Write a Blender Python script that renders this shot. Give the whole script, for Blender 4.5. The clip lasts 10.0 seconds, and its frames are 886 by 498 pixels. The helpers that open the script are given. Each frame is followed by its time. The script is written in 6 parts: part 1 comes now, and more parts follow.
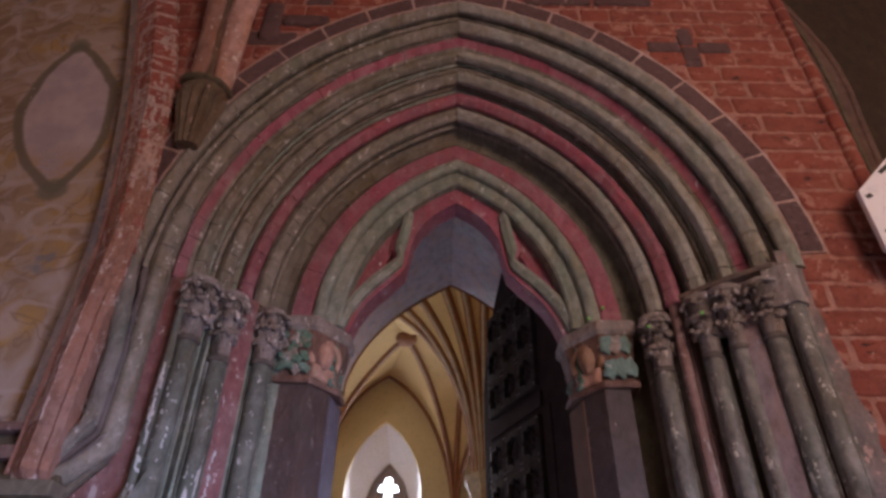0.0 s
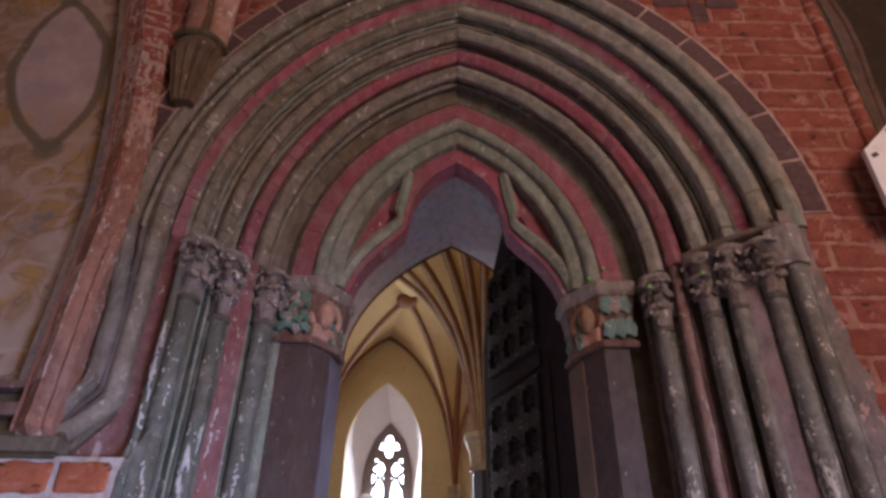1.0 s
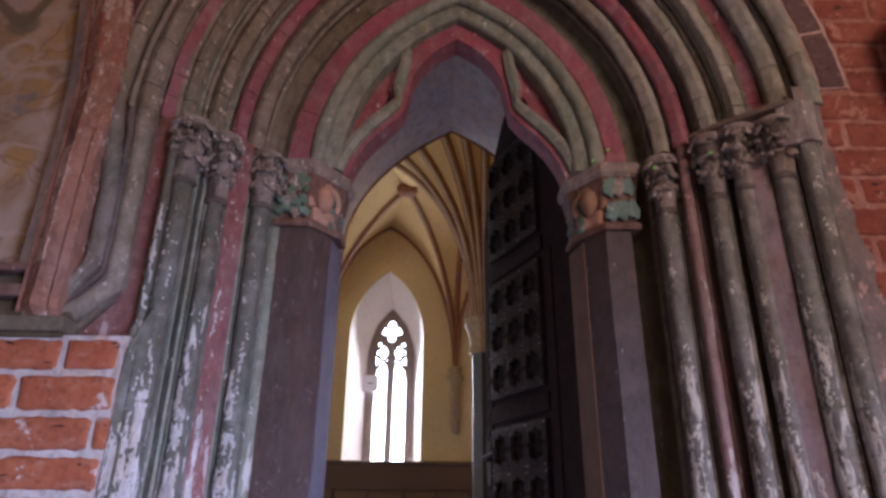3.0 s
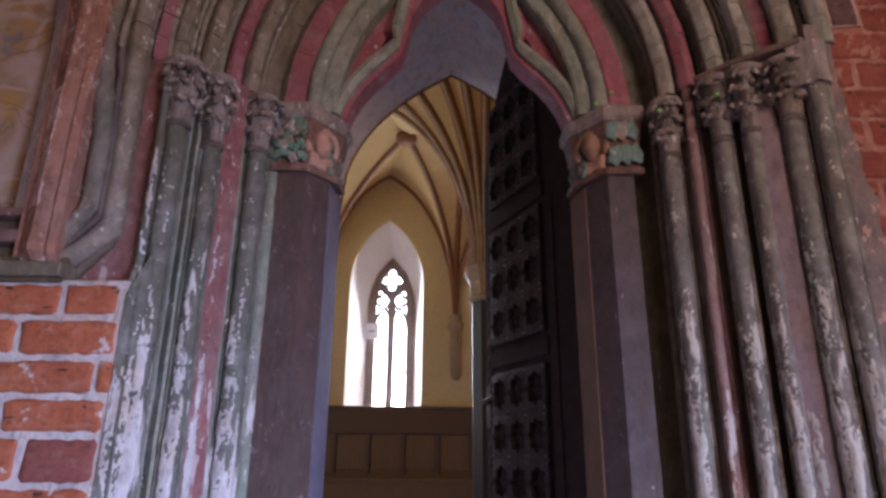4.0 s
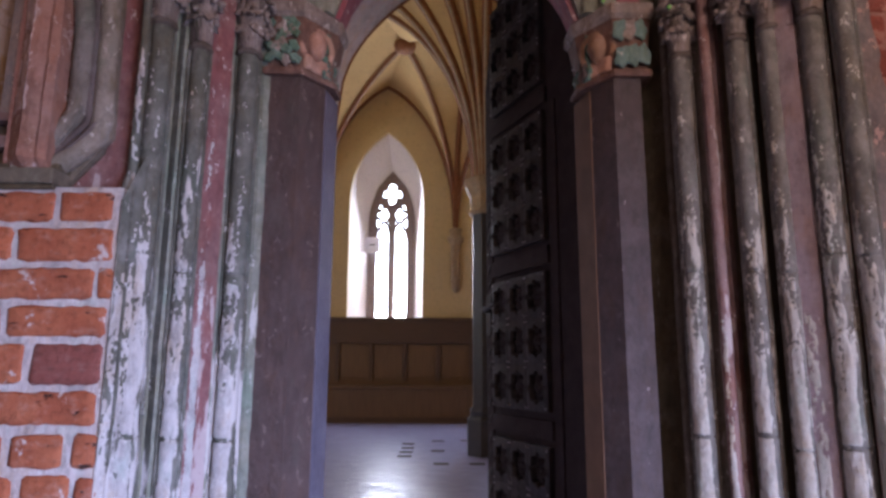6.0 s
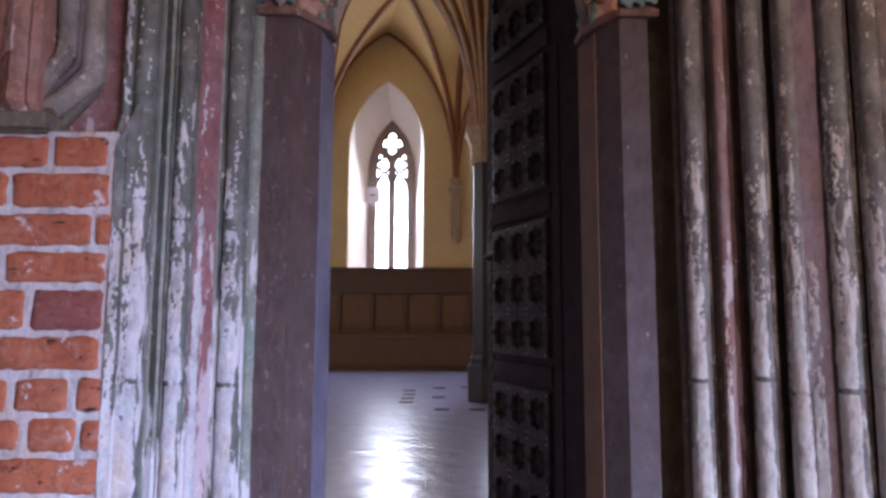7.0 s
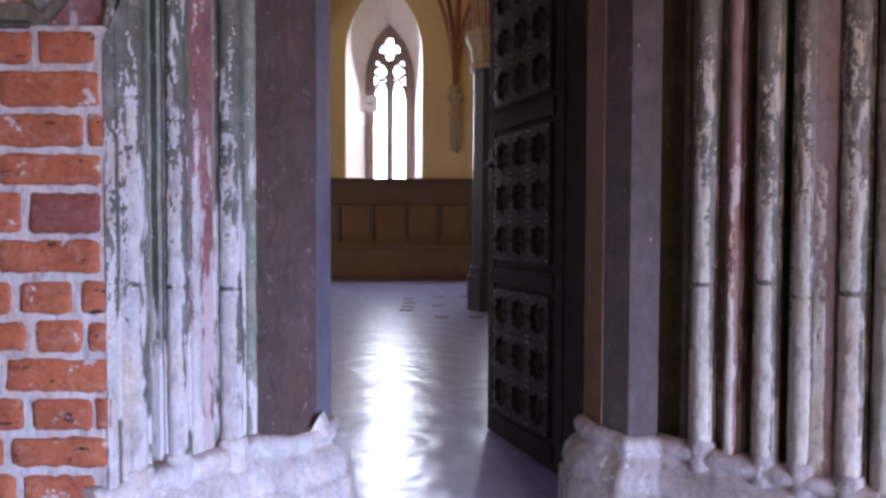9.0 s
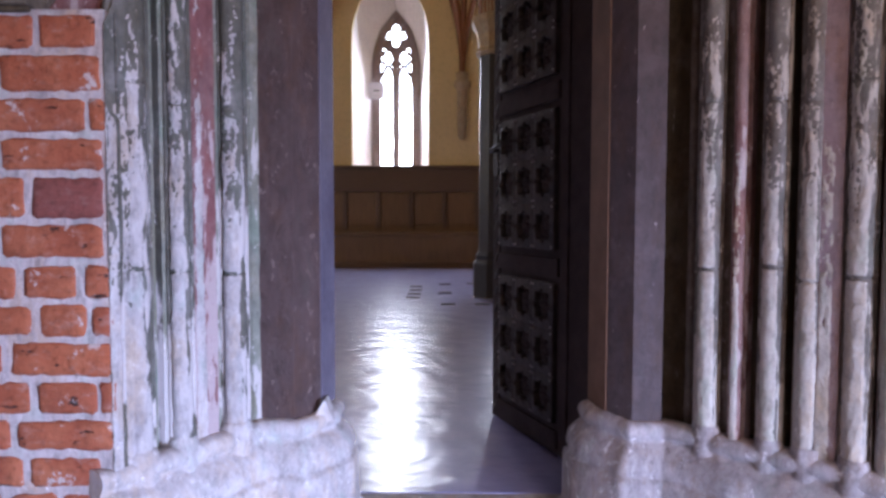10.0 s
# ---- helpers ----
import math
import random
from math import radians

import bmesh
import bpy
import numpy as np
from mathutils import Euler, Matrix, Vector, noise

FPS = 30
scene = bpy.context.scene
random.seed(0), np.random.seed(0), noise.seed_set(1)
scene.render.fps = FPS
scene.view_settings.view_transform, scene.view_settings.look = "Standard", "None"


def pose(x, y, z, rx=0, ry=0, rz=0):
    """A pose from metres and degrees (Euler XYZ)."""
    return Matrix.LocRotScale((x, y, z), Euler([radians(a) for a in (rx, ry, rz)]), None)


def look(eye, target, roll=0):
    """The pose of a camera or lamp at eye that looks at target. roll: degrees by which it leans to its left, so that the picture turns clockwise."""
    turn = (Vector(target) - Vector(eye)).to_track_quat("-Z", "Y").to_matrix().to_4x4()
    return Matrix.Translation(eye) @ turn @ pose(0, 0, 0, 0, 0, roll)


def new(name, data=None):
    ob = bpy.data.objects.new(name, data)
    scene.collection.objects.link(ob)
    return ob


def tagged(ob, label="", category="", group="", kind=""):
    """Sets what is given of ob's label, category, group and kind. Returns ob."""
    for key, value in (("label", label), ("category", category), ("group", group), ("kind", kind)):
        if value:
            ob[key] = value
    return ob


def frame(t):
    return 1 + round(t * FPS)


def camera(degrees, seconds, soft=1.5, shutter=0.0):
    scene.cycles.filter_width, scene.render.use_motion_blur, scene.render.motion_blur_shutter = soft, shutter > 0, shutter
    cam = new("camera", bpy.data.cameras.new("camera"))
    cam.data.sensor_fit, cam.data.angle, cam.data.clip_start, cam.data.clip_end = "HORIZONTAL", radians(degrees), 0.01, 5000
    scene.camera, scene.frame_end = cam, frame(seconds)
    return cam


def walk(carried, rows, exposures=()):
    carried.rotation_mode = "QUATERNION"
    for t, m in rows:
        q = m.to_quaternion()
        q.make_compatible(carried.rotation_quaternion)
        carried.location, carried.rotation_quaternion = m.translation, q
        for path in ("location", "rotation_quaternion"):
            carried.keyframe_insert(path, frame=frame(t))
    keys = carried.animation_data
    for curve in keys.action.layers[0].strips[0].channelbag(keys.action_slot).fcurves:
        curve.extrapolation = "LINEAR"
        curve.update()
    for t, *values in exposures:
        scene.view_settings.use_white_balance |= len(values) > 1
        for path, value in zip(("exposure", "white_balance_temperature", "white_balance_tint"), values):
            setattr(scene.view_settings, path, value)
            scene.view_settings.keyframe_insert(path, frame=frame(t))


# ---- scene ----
cam = camera(69.6, 10.0, soft=3.0)
PATH = [
    (0, (-0.067, -0.549, 1.155), (-0.067, 1.074, 2.325), 0.9),
    (0.5, (-0.068, -0.538, 1.153), (-0.068, 1.107, 2.291), 0.9),
    (1, (-0.066, -0.529, 1.154), (-0.065, 1.159, 2.227), 0.9),
    (1.5, (-0.067, -0.514, 1.153), (-0.064, 1.214, 2.159), 0.8),
    (2, (-0.068, -0.5, 1.149), (-0.064, 1.272, 2.076), 0.7),
    (2.5, (-0.065, -0.488, 1.146), (-0.062, 1.322, 1.995), 0.7),
    (4, (-0.067, -0.449, 1.134), (-0.06, 1.451, 1.757), 0.5),
    (4.5, (-0.066, -0.439, 1.127), (-0.06, 1.481, 1.688), 0.4),
    (5, (-0.067, -0.43, 1.122), (-0.059, 1.507, 1.619), 0.3),
    (5.5, (-0.066, -0.422, 1.118), (-0.058, 1.53, 1.553), 0.3),
    (7, (-0.065, -0.393, 1.1), (-0.058, 1.596, 1.312), 0.2),
    (7.5, (-0.065, -0.384, 1.091), (-0.058, 1.611, 1.228), 0.2),
    (8, (-0.068, -0.374, 1.084), (-0.06, 1.626, 1.139), 0.2),
    (8.5, (-0.08, -0.368, 1.079), (-0.063, 1.632, 1.069), 0.2),
    (9, (-0.078, -0.363, 1.074), (-0.066, 1.636, 1.011), 0.2),
    (9.5, (-0.081, -0.36, 1.072), (-0.071, 1.638, 0.979), 0.2),
    (10, (-0.063, -0.355, 1.063), (-0.074, 1.643, 0.962), 0.1),
]
walk(cam, [(t, look(eye, target, roll)) for t, eye, target, roll in PATH])

# ---- light ----
world = bpy.data.worlds.new("sky")
scene.world = world
world.use_nodes = True
wn = world.node_tree
sky = wn.nodes.new("ShaderNodeTexSky")
sky.sky_type, sky.sun_disc, sky.sun_elevation, sky.sun_rotation = "NISHITA", False, radians(38), radians(160)
wn.links.new(sky.outputs[0], wn.nodes["Background"].inputs[0])
wn.nodes["Background"].inputs[1].default_value = 0.12


def area_lamp(name, eye, target, sx, sy, watts, colour, beam):
    lamp = bpy.data.lights.new(name, "AREA")
    lamp.shape, lamp.size, lamp.size_y, lamp.energy, lamp.color, lamp.spread = "RECTANGLE", sx, sy, watts, colour, radians(beam)
    ob = new(name, lamp)
    ob.matrix_world = look(eye, target)
    return ob


# Two unseen area lamps added behind the camera: low blue, upper warm.
area_lamp("window_light", (2.95, -2.6, 0.15), (-0.75, 1.8, -0.68), 1.3, 0.9, 103, (0.51, 0.605, 1.0), 66)
area_lamp("window_light", (2.1, -2.7, 2.92), (0.0, 1.8, 4.3), 1.7, 1.5, 104, (1.0, 0.69, 0.575), 180)
# Middle lamp stands at the seen window, the outer two at unseen neighbours.
for lamp_x in (-1.33, -4.80, 2.14):
    area_lamp("hall_window_light", (lamp_x, 15.68, 4.02), (lamp_x + 0.1, 6.0, 1.0), 0.80, 3.9, 205, (0.76, 0.81, 1.0), 180)

# Added fill lamp in an unseen side opening, lifting the vault's near side.
area_lamp("hall_window_light", (-9.1, 6.2, 4.0), (0.6, 7.6, 4.6), 1.9, 3.8, 125, (0.86, 0.90, 1.0), 180)


# ---- materials ----
def nodes_of(name):
    m = bpy.data.materials.new(name)
    m.use_nodes = True
    nt = m.node_tree
    return m, nt, nt.nodes["Principled BSDF"], nt.nodes.new("ShaderNodeNewGeometry").outputs["Position"]


def noise_tex(nt, pos, scale, detail=4.0, rough=0.6, stretch=None):
    if stretch:
        mp = nt.nodes.new("ShaderNodeMapping")
        mp.inputs["Scale"].default_value = stretch
        nt.links.new(pos, mp.inputs["Vector"])
        pos = mp.outputs[0]
    n = nt.nodes.new("ShaderNodeTexNoise")
    n.inputs["Scale"].default_value, n.inputs["Detail"].default_value, n.inputs["Roughness"].default_value = scale, detail, rough
    nt.links.new(pos, n.inputs["Vector"])
    return n.outputs["Fac"]


def ramp(nt, fac, lo, hi):
    r = nt.nodes.new("ShaderNodeMapRange")
    r.inputs["From Min"].default_value, r.inputs["From Max"].default_value = lo, hi
    nt.links.new(fac, r.inputs["Value"])
    return r.outputs[0]


def mix(nt, fac, a, b):
    n = nt.nodes.new("ShaderNodeMix")
    n.data_type = "RGBA"
    for sock, v in ((n.inputs[0], fac), (n.inputs[6], a), (n.inputs[7], b)):
        if isinstance(v, (int, float)):
            sock.default_value = v
        elif isinstance(v, tuple):
            sock.default_value = (*v, 1)
        else:
            nt.links.new(v, sock)
    return n.outputs[2]


def maths(nt, op, a, b):
    n = nt.nodes.new("ShaderNodeMath")
    n.operation = op
    for sock, v in ((n.inputs[0], a), (n.inputs[1], b)):
        if isinstance(v, (int, float)):
            sock.default_value = v
        else:
            nt.links.new(v, sock)
    return n.outputs[0]


def bump(nt, bsdf, height, strength, distance=0.01):
    b = nt.nodes.new("ShaderNodeBump")
    b.inputs["Strength"].default_value, b.inputs["Distance"].default_value = strength, distance
    nt.links.new(height, b.inputs["Height"])
    nt.links.new(b.outputs[0], bsdf.inputs["Normal"])


def weathered(name, base, other, flake=(0.55, 0.52, 0.50), amount=0.0, wash=0.0, rough=0.75, grain=0.5, low=0.2, high=2.3):
    """Painted or bare stone: two tones in patches, dark grime, flaked spots of limewash, more of it on the worn lower part."""
    m, nt, bsdf, pos = nodes_of(name)
    big = noise_tex(nt, pos, 3.5, 5, 0.6, (1, 1, 0.45))
    col = mix(nt, ramp(nt, big, 0.38, 0.62), base, other)
    dirt = noise_tex(nt, pos, 14, 6, 0.7, (1, 1, 0.35))
    col = mix(nt, maths(nt, "MULTIPLY", ramp(nt, dirt, 0.48, 0.72), 0.6), col, tuple(c * 0.35 for c in base))
    info = nt.nodes.new("ShaderNodeObjectInfo")
    col = mix(nt, maths(nt, "MULTIPLY", info.outputs["Random"], 0.35), col, tuple(c * 0.55 for c in base))
    mid = noise_tex(nt, pos, 9, 5, 0.65)
    col = mix(nt, maths(nt, "MULTIPLY", ramp(nt, mid, 0.5, 0.72), 0.45), col, tuple(0.5 * (a + b) for a, b in zip(other, flake)))
    tint = noise_tex(nt, pos, 7, 6, 0.7, (1.3, 1.3, 0.5))
    col = mix(nt, maths(nt, "MULTIPLY", ramp(nt, tint, 0.50, 0.66), 0.6), col, (base[0] * 0.95, base[1] * 0.75, base[2] * 0.50))
    col = mix(nt, maths(nt, "MULTIPLY", ramp(nt, tint, 0.46, 0.34), 0.5), col, (base[0] * 0.80, base[1] * 1.08, base[2] * 1.0))
    grit = noise_tex(nt, pos, 22, 8, 0.8, (1, 1, 0.6))
    col = mix(nt, maths(nt, "MULTIPLY", ramp(nt, grit, 0.51, 0.62), 0.55), col, tuple(c * 0.42 for c in base))
    col = mix(nt, maths(nt, "MULTIPLY", ramp(nt, grit, 0.47, 0.37), 0.45), col, tuple(min(0.8, c * 1.45) for c in other))
    fine = noise_tex(nt, pos, 42, 5, 0.7)
    spots = noise_tex(nt, pos, 20, 5, 0.65, (1, 1, 0.5))
    if wash > 0:
        sep = nt.nodes.new("ShaderNodeSeparateXYZ")
        nt.links.new(pos, sep.inputs[0])
        h = nt.nodes.new("ShaderNodeMapRange")
        h.interpolation_type = "LINEAR"
        for k, v in (("From Min", high), ("From Max", low), ("To Min", 0.0), ("To Max", wash)):
            h.inputs[k].default_value = v
        nt.links.new(sep.outputs[2], h.inputs[0])
        streak = noise_tex(nt, pos, 11, 5, 0.62, (1.5, 1.5, 0.22))
        v = maths(nt, "ADD", maths(nt, "ADD", streak, h.outputs[0]), maths(nt, "MULTIPLY", spots, 0.35))
        lost = ramp(nt, v, 0.885, 0.925)
        col = mix(nt, lost, col, mix(nt, fine, tuple(c * 0.8 for c in flake), flake))
    if amount > 0:
        col = mix(nt, ramp(nt, spots, 0.73 - amount * 0.16, 0.76 - amount * 0.16), col, flake)
        chips = noise_tex(nt, pos, 25, 7, 0.76, (1, 1, 0.6))
        col = mix(nt, ramp(nt, chips, 0.675 - amount * 0.20, 0.70 - amount * 0.20), col, tuple(min(0.8, c * 1.1) for c in flake))
    col = mix(nt, maths(nt, "MULTIPLY", ramp(nt, fine, 0.55, 0.75), 0.35), col, tuple(c * 0.5 for c in base))
    nt.links.new(col, bsdf.inputs["Base Color"])
    bsdf.inputs["Roughness"].default_value = rough
    bump(nt, bsdf, maths(nt, "ADD", maths(nt, "MULTIPLY", spots, 1.0), maths(nt, "ADD", maths(nt, "MULTIPLY", fine, 0.5), maths(nt, "MULTIPLY", grit, 0.8))), grain, 0.014)
    return m


def plain(name, base, other, scale=8.0, rough=0.6, metal=0.0, relief=0.2, spec=0.5, stretch=None):
    m, nt, bsdf, pos = nodes_of(name)
    a = noise_tex(nt, pos, scale, 5, 0.6, stretch)
    b = noise_tex(nt, pos, scale * 7, 4, 0.6, stretch)
    col = mix(nt, ramp(nt, a, 0.35, 0.65), base, other)
    col = mix(nt, maths(nt, "MULTIPLY", ramp(nt, b, 0.5, 0.75), 0.4), col, tuple(c * 0.6 for c in base))
    nt.links.new(col, bsdf.inputs["Base Color"])
    bsdf.inputs["Roughness"].default_value, bsdf.inputs["Metallic"].default_value = rough, metal
    bsdf.inputs["Specular IOR Level"].default_value = spec
    bump(nt, bsdf, maths(nt, "ADD", a, b), relief, 0.006)
    return m


def brick_paint(name, tones, smear, smear_amount):
    """Fired clay, its tone varied brick by brick, with pits, soot and smears of mortar."""
    m, nt, bsdf, pos = nodes_of(name)
    info = nt.nodes.new("ShaderNodeObjectInfo")
    col = mix(nt, info.outputs["Random"], tones[0], tones[1])
    a, b = noise_tex(nt, pos, 9, 5, 0.65), noise_tex(nt, pos, 55, 5, 0.7)
    col = mix(nt, ramp(nt, a, 0.4, 0.7), col, tones[2])
    soot = noise_tex(nt, pos, 16, 6, 0.7, (0.5, 1, 1.2))
    col = mix(nt, maths(nt, "MULTIPLY", ramp(nt, soot, 0.50, 0.70), 0.35), col, tuple(c * 0.45 for c in tones[1]))
    col = mix(nt, maths(nt, "MULTIPLY", ramp(nt, b, 0.52, 0.66), 0.6), col, tuple(c * 0.4 for c in tones[0]))
    dust = noise_tex(nt, pos, 30, 6, 0.75, (0.7, 1, 1.2))
    col = mix(nt, maths(nt, "MULTIPLY", ramp(nt, dust, 0.54, 0.72), 0.55), col, tuple(0.5 * (u + v) for u, v in zip(tones[2], smear)))
    pits = noise_tex(nt, pos, 22, 3, 0.6, (0.55, 1, 1.5))
    hole = ramp(nt, pits, 0.655, 0.70)
    col = mix(nt, hole, col, (0.045, 0.02, 0.018))
    s = noise_tex(nt, pos, 13, 7, 0.74)
    col = mix(nt, ramp(nt, s, 0.70 - smear_amount, 0.73 - smear_amount), col, smear)
    nt.links.new(col, bsdf.inputs["Base Color"])
    bsdf.inputs["Roughness"].default_value = 0.8
    bump(nt, bsdf, maths(nt, "SUBTRACT", maths(nt, "ADD", maths(nt, "MULTIPLY", a, 1.2), maths(nt, "MULTIPLY", b, 0.8)), hole), 0.8, 0.012)
    return m


WHITE = (0.62, 0.60, 0.62)
M_PINK = weathered("rose_paint", (0.345, 0.080, 0.130), (0.265, 0.12, 0.145), (0.58, 0.46, 0.48), 0.26, 0.20)
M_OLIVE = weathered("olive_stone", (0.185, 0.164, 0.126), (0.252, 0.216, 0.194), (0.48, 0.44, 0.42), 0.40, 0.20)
M_GREEN = weathered("green_paint", (0.215, 0.243, 0.205), (0.29, 0.295, 0.265), (0.58, 0.57, 0.58), 0.22, 0.22)
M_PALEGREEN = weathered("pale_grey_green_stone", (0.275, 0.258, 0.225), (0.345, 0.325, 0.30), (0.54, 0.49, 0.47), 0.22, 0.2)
# Right hollow paints deepened for shade; the left hollow is a lighter, lit copy.
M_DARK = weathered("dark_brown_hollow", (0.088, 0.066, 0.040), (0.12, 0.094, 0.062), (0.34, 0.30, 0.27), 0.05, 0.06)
M_HOLLOWLIT = weathered("olive_brown_hollow", (0.155, 0.131, 0.100), (0.20, 0.168, 0.140), (0.40, 0.36, 0.33), 0.12, 0.12)
M_HOLLOWSHADED = weathered("dark_green_hollow", (0.130, 0.122, 0.090), (0.170, 0.155, 0.122), (0.36, 0.33, 0.30), 0.12, 0.1)
M_OLIVEGREY = weathered("olive_grey_stone", (0.150, 0.138, 0.118), (0.205, 0.180, 0.172), (0.46, 0.43, 0.43), 0.42, 0.16)
M_PURPLEGREY = weathered("purple_grey_stone", (0.088, 0.068, 0.072), (0.13, 0.105, 0.11), (0.36, 0.32, 0.33), 0.2, 0.06)
M_DARKROLL = weathered("dark_brown_roll", (0.13, 0.105, 0.085), (0.17, 0.14, 0.115), (0.35, 0.31, 0.28), 0.2)
M_GREY = weathered("grey_stone", (0.20, 0.19, 0.175), (0.26, 0.245, 0.235), WHITE, 0.26, 0.33)
M_SILL = weathered("brown_rose_stone", (0.16, 0.085, 0.075), (0.19, 0.11, 0.10), (0.36, 0.28, 0.27), 0.3)
M_ROSE = weathered("worn_rose_paint", (0.23, 0.080, 0.088), (0.23, 0.125, 0.128), (0.48, 0.40, 0.42), 0.34, 0.33)
M_FADED = weathered("faded_rose_paint", (0.25, 0.125, 0.125), (0.27, 0.18, 0.175), (0.55, 0.47, 0.48), 0.24, 0.27)
M_GREYGREEN = weathered("grey_green_stone", (0.108, 0.113, 0.098), (0.150, 0.152, 0.138), WHITE, 0.26, 0.28)
M_PURPLE = weathered("purple_stone", (0.112, 0.070, 0.068), (0.085, 0.054, 0.054), (0.19, 0.140, 0.135), 0.40, 0.0, 0.55, 1.0)
M_PALEPURPLE = weathered("pale_purple_stone", (0.088, 0.062, 0.067), (0.070, 0.050, 0.054), (0.28, 0.23, 0.24), 0.2, 0.0, 0.65)
M_LILAC = weathered("lilac_plaster", (0.84, 0.77, 0.76), (0.79, 0.72, 0.71), (0.40, 0.35, 0.38), 0.0, 0.0, 0.8, 0.15)
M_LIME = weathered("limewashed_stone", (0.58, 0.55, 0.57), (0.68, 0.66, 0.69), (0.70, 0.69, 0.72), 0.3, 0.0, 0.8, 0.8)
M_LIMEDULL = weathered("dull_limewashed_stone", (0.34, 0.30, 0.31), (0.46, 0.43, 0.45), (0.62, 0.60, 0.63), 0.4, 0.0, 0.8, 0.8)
M_CAP = weathered("worn_capital_stone", (0.27, 0.22, 0.215), (0.38, 0.33, 0.325), (0.60, 0.54, 0.54), 0.42, 0.0, 0.8, 0.8)
M_SLAB = weathered("brown_slab_stone", (0.19, 0.135, 0.12), (0.23, 0.175, 0.16), (0.42, 0.36, 0.34), 0.3, 0.0, 0.8, 0.7)
# Capital stone with the shade of the leaf gaps put into its colour.
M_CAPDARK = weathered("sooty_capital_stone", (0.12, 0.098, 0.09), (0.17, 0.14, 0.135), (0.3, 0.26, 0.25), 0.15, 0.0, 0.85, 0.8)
M_CAPGREEN = weathered("green_leaf_paint", (0.09, 0.19, 0.14), (0.16, 0.27, 0.25), (0.45, 0.42, 0.38), 0.30, 0.0, 0.6)
M_CAPTEAL = weathered("teal_leaf_paint", (0.13, 0.235, 0.23), (0.18, 0.28, 0.28), (0.45, 0.42, 0.38), 0.30, 0.0, 0.6)
M_SALMON = weathered("salmon_paint", (0.46, 0.25, 0.20), (0.48, 0.30, 0.25), (0.60, 0.45, 0.38), 0.1, 0.0, 0.6)
M_CAPBODY = weathered("brown_red_paint", (0.15, 0.075, 0.06), (0.20, 0.115, 0.095), (0.42, 0.30, 0.26), 0.3, 0.0, 0.7)
M_ORANGE = weathered("orange_paint", (0.31, 0.175, 0.105), (0.30, 0.17, 0.125), (0.5, 0.40, 0.33), 0.3, 0.0, 0.6)
M_BRICK = brick_paint("brick", ((0.43, 0.122, 0.056), (0.30, 0.078, 0.046), (0.45, 0.152, 0.078)), (0.56, 0.49, 0.49), 0.09)
M_REDBRICK = brick_paint("painted_brick", ((0.25, 0.052, 0.034), (0.185, 0.041, 0.030), (0.27, 0.078, 0.053)), (0.36, 0.165, 0.13), 0.14)
M_EDGE = brick_paint("limewashed_brick", ((0.32, 0.078, 0.055), (0.25, 0.058, 0.045), (0.34, 0.115, 0.09)), (0.48, 0.32, 0.30), 0.15)
M_GLAZED = brick_paint("glazed_brick", ((0.075, 0.034, 0.036), (0.13, 0.070, 0.073), (0.10, 0.055, 0.060)), (0.40, 0.30, 0.28), 0.04)
# Warmer copy of the limewash crust, offsetting the blue lamp on the right.
M_CRUSTWARM = weathered("cream_limewash_crust", (0.60, 0.555, 0.50), (0.68, 0.64, 0.60), (0.70, 0.66, 0.62), 0.2, 0.0, 0.85, 0.9)
M_SHAFT = weathered("stained_grey_stone", (0.165, 0.152, 0.136), (0.25, 0.235, 0.225), (0.56, 0.53, 0.49), 0.34, 0.30)
M_CRUST = weathered("limewash_crust", (0.52, 0.50, 0.525), (0.62, 0.60, 0.63), (0.66, 0.65, 0.68), 0.2, 0.0, 0.85, 0.9)
M_LILACPINK = weathered("lilac_rose_paint", (0.35, 0.255, 0.285), (0.32, 0.25, 0.265), (0.52, 0.45, 0.47), 0.22, 0.12)
M_RIBWASH = weathered("pale_pink_wash", (0.47, 0.32, 0.305), (0.52, 0.39, 0.38), (0.52, 0.42, 0.41), 0.3, 0.0, 0.85, 0.5)
M_STREAK = weathered("streaked_salmon_plaster", (0.32, 0.152, 0.112), (0.265, 0.150, 0.128), (0.44, 0.33, 0.31), 0.45, 0.0, 0.85, 0.5)
M_POLISHED = plain("polished_jamb_paint", (0.13, 0.122, 0.172), (0.18, 0.17, 0.23), 6, 0.22, 0, 0.05)
# Warm light bounced from the hall is put into this brown.
M_WARMBOUNCE = plain("brown_jamb_paint", (0.22, 0.125, 0.082), (0.17, 0.098, 0.065), 9, 0.8, 0, 0.2, 0.2)
M_GREENDOT = plain("bright_green_paint", (0.20, 0.58, 0.13), (0.26, 0.62, 0.18), 40, 0.4)
M_GLAZEDRED = brick_paint("dark_red_brick", ((0.25, 0.075, 0.062), (0.22, 0.068, 0.06), (0.25, 0.085, 0.07)), (0.40, 0.30, 0.28), -0.1)
M_MORTAR = weathered("mortar", (0.60, 0.54, 0.57), (0.68, 0.63, 0.66), (0.72, 0.69, 0.71), 0.2, 0.0, 0.9, 0.9)
M_JOINT = weathered("joint_mortar", (0.34, 0.30, 0.27), (0.42, 0.38, 0.35), (0.5, 0.46, 0.43), 0.2, 0.0, 0.9, 0.5)
M_REDMORTAR = weathered("red_mortar", (0.36, 0.155, 0.125), (0.41, 0.21, 0.175), (0.46, 0.30, 0.26), 0.3, 0.0, 0.9, 0.9)
M_PINKMORTAR = weathered("pale_pink_mortar", (0.46, 0.30, 0.275), (0.52, 0.37, 0.35), (0.58, 0.46, 0.44), 0.3, 0.0, 0.9, 0.8)
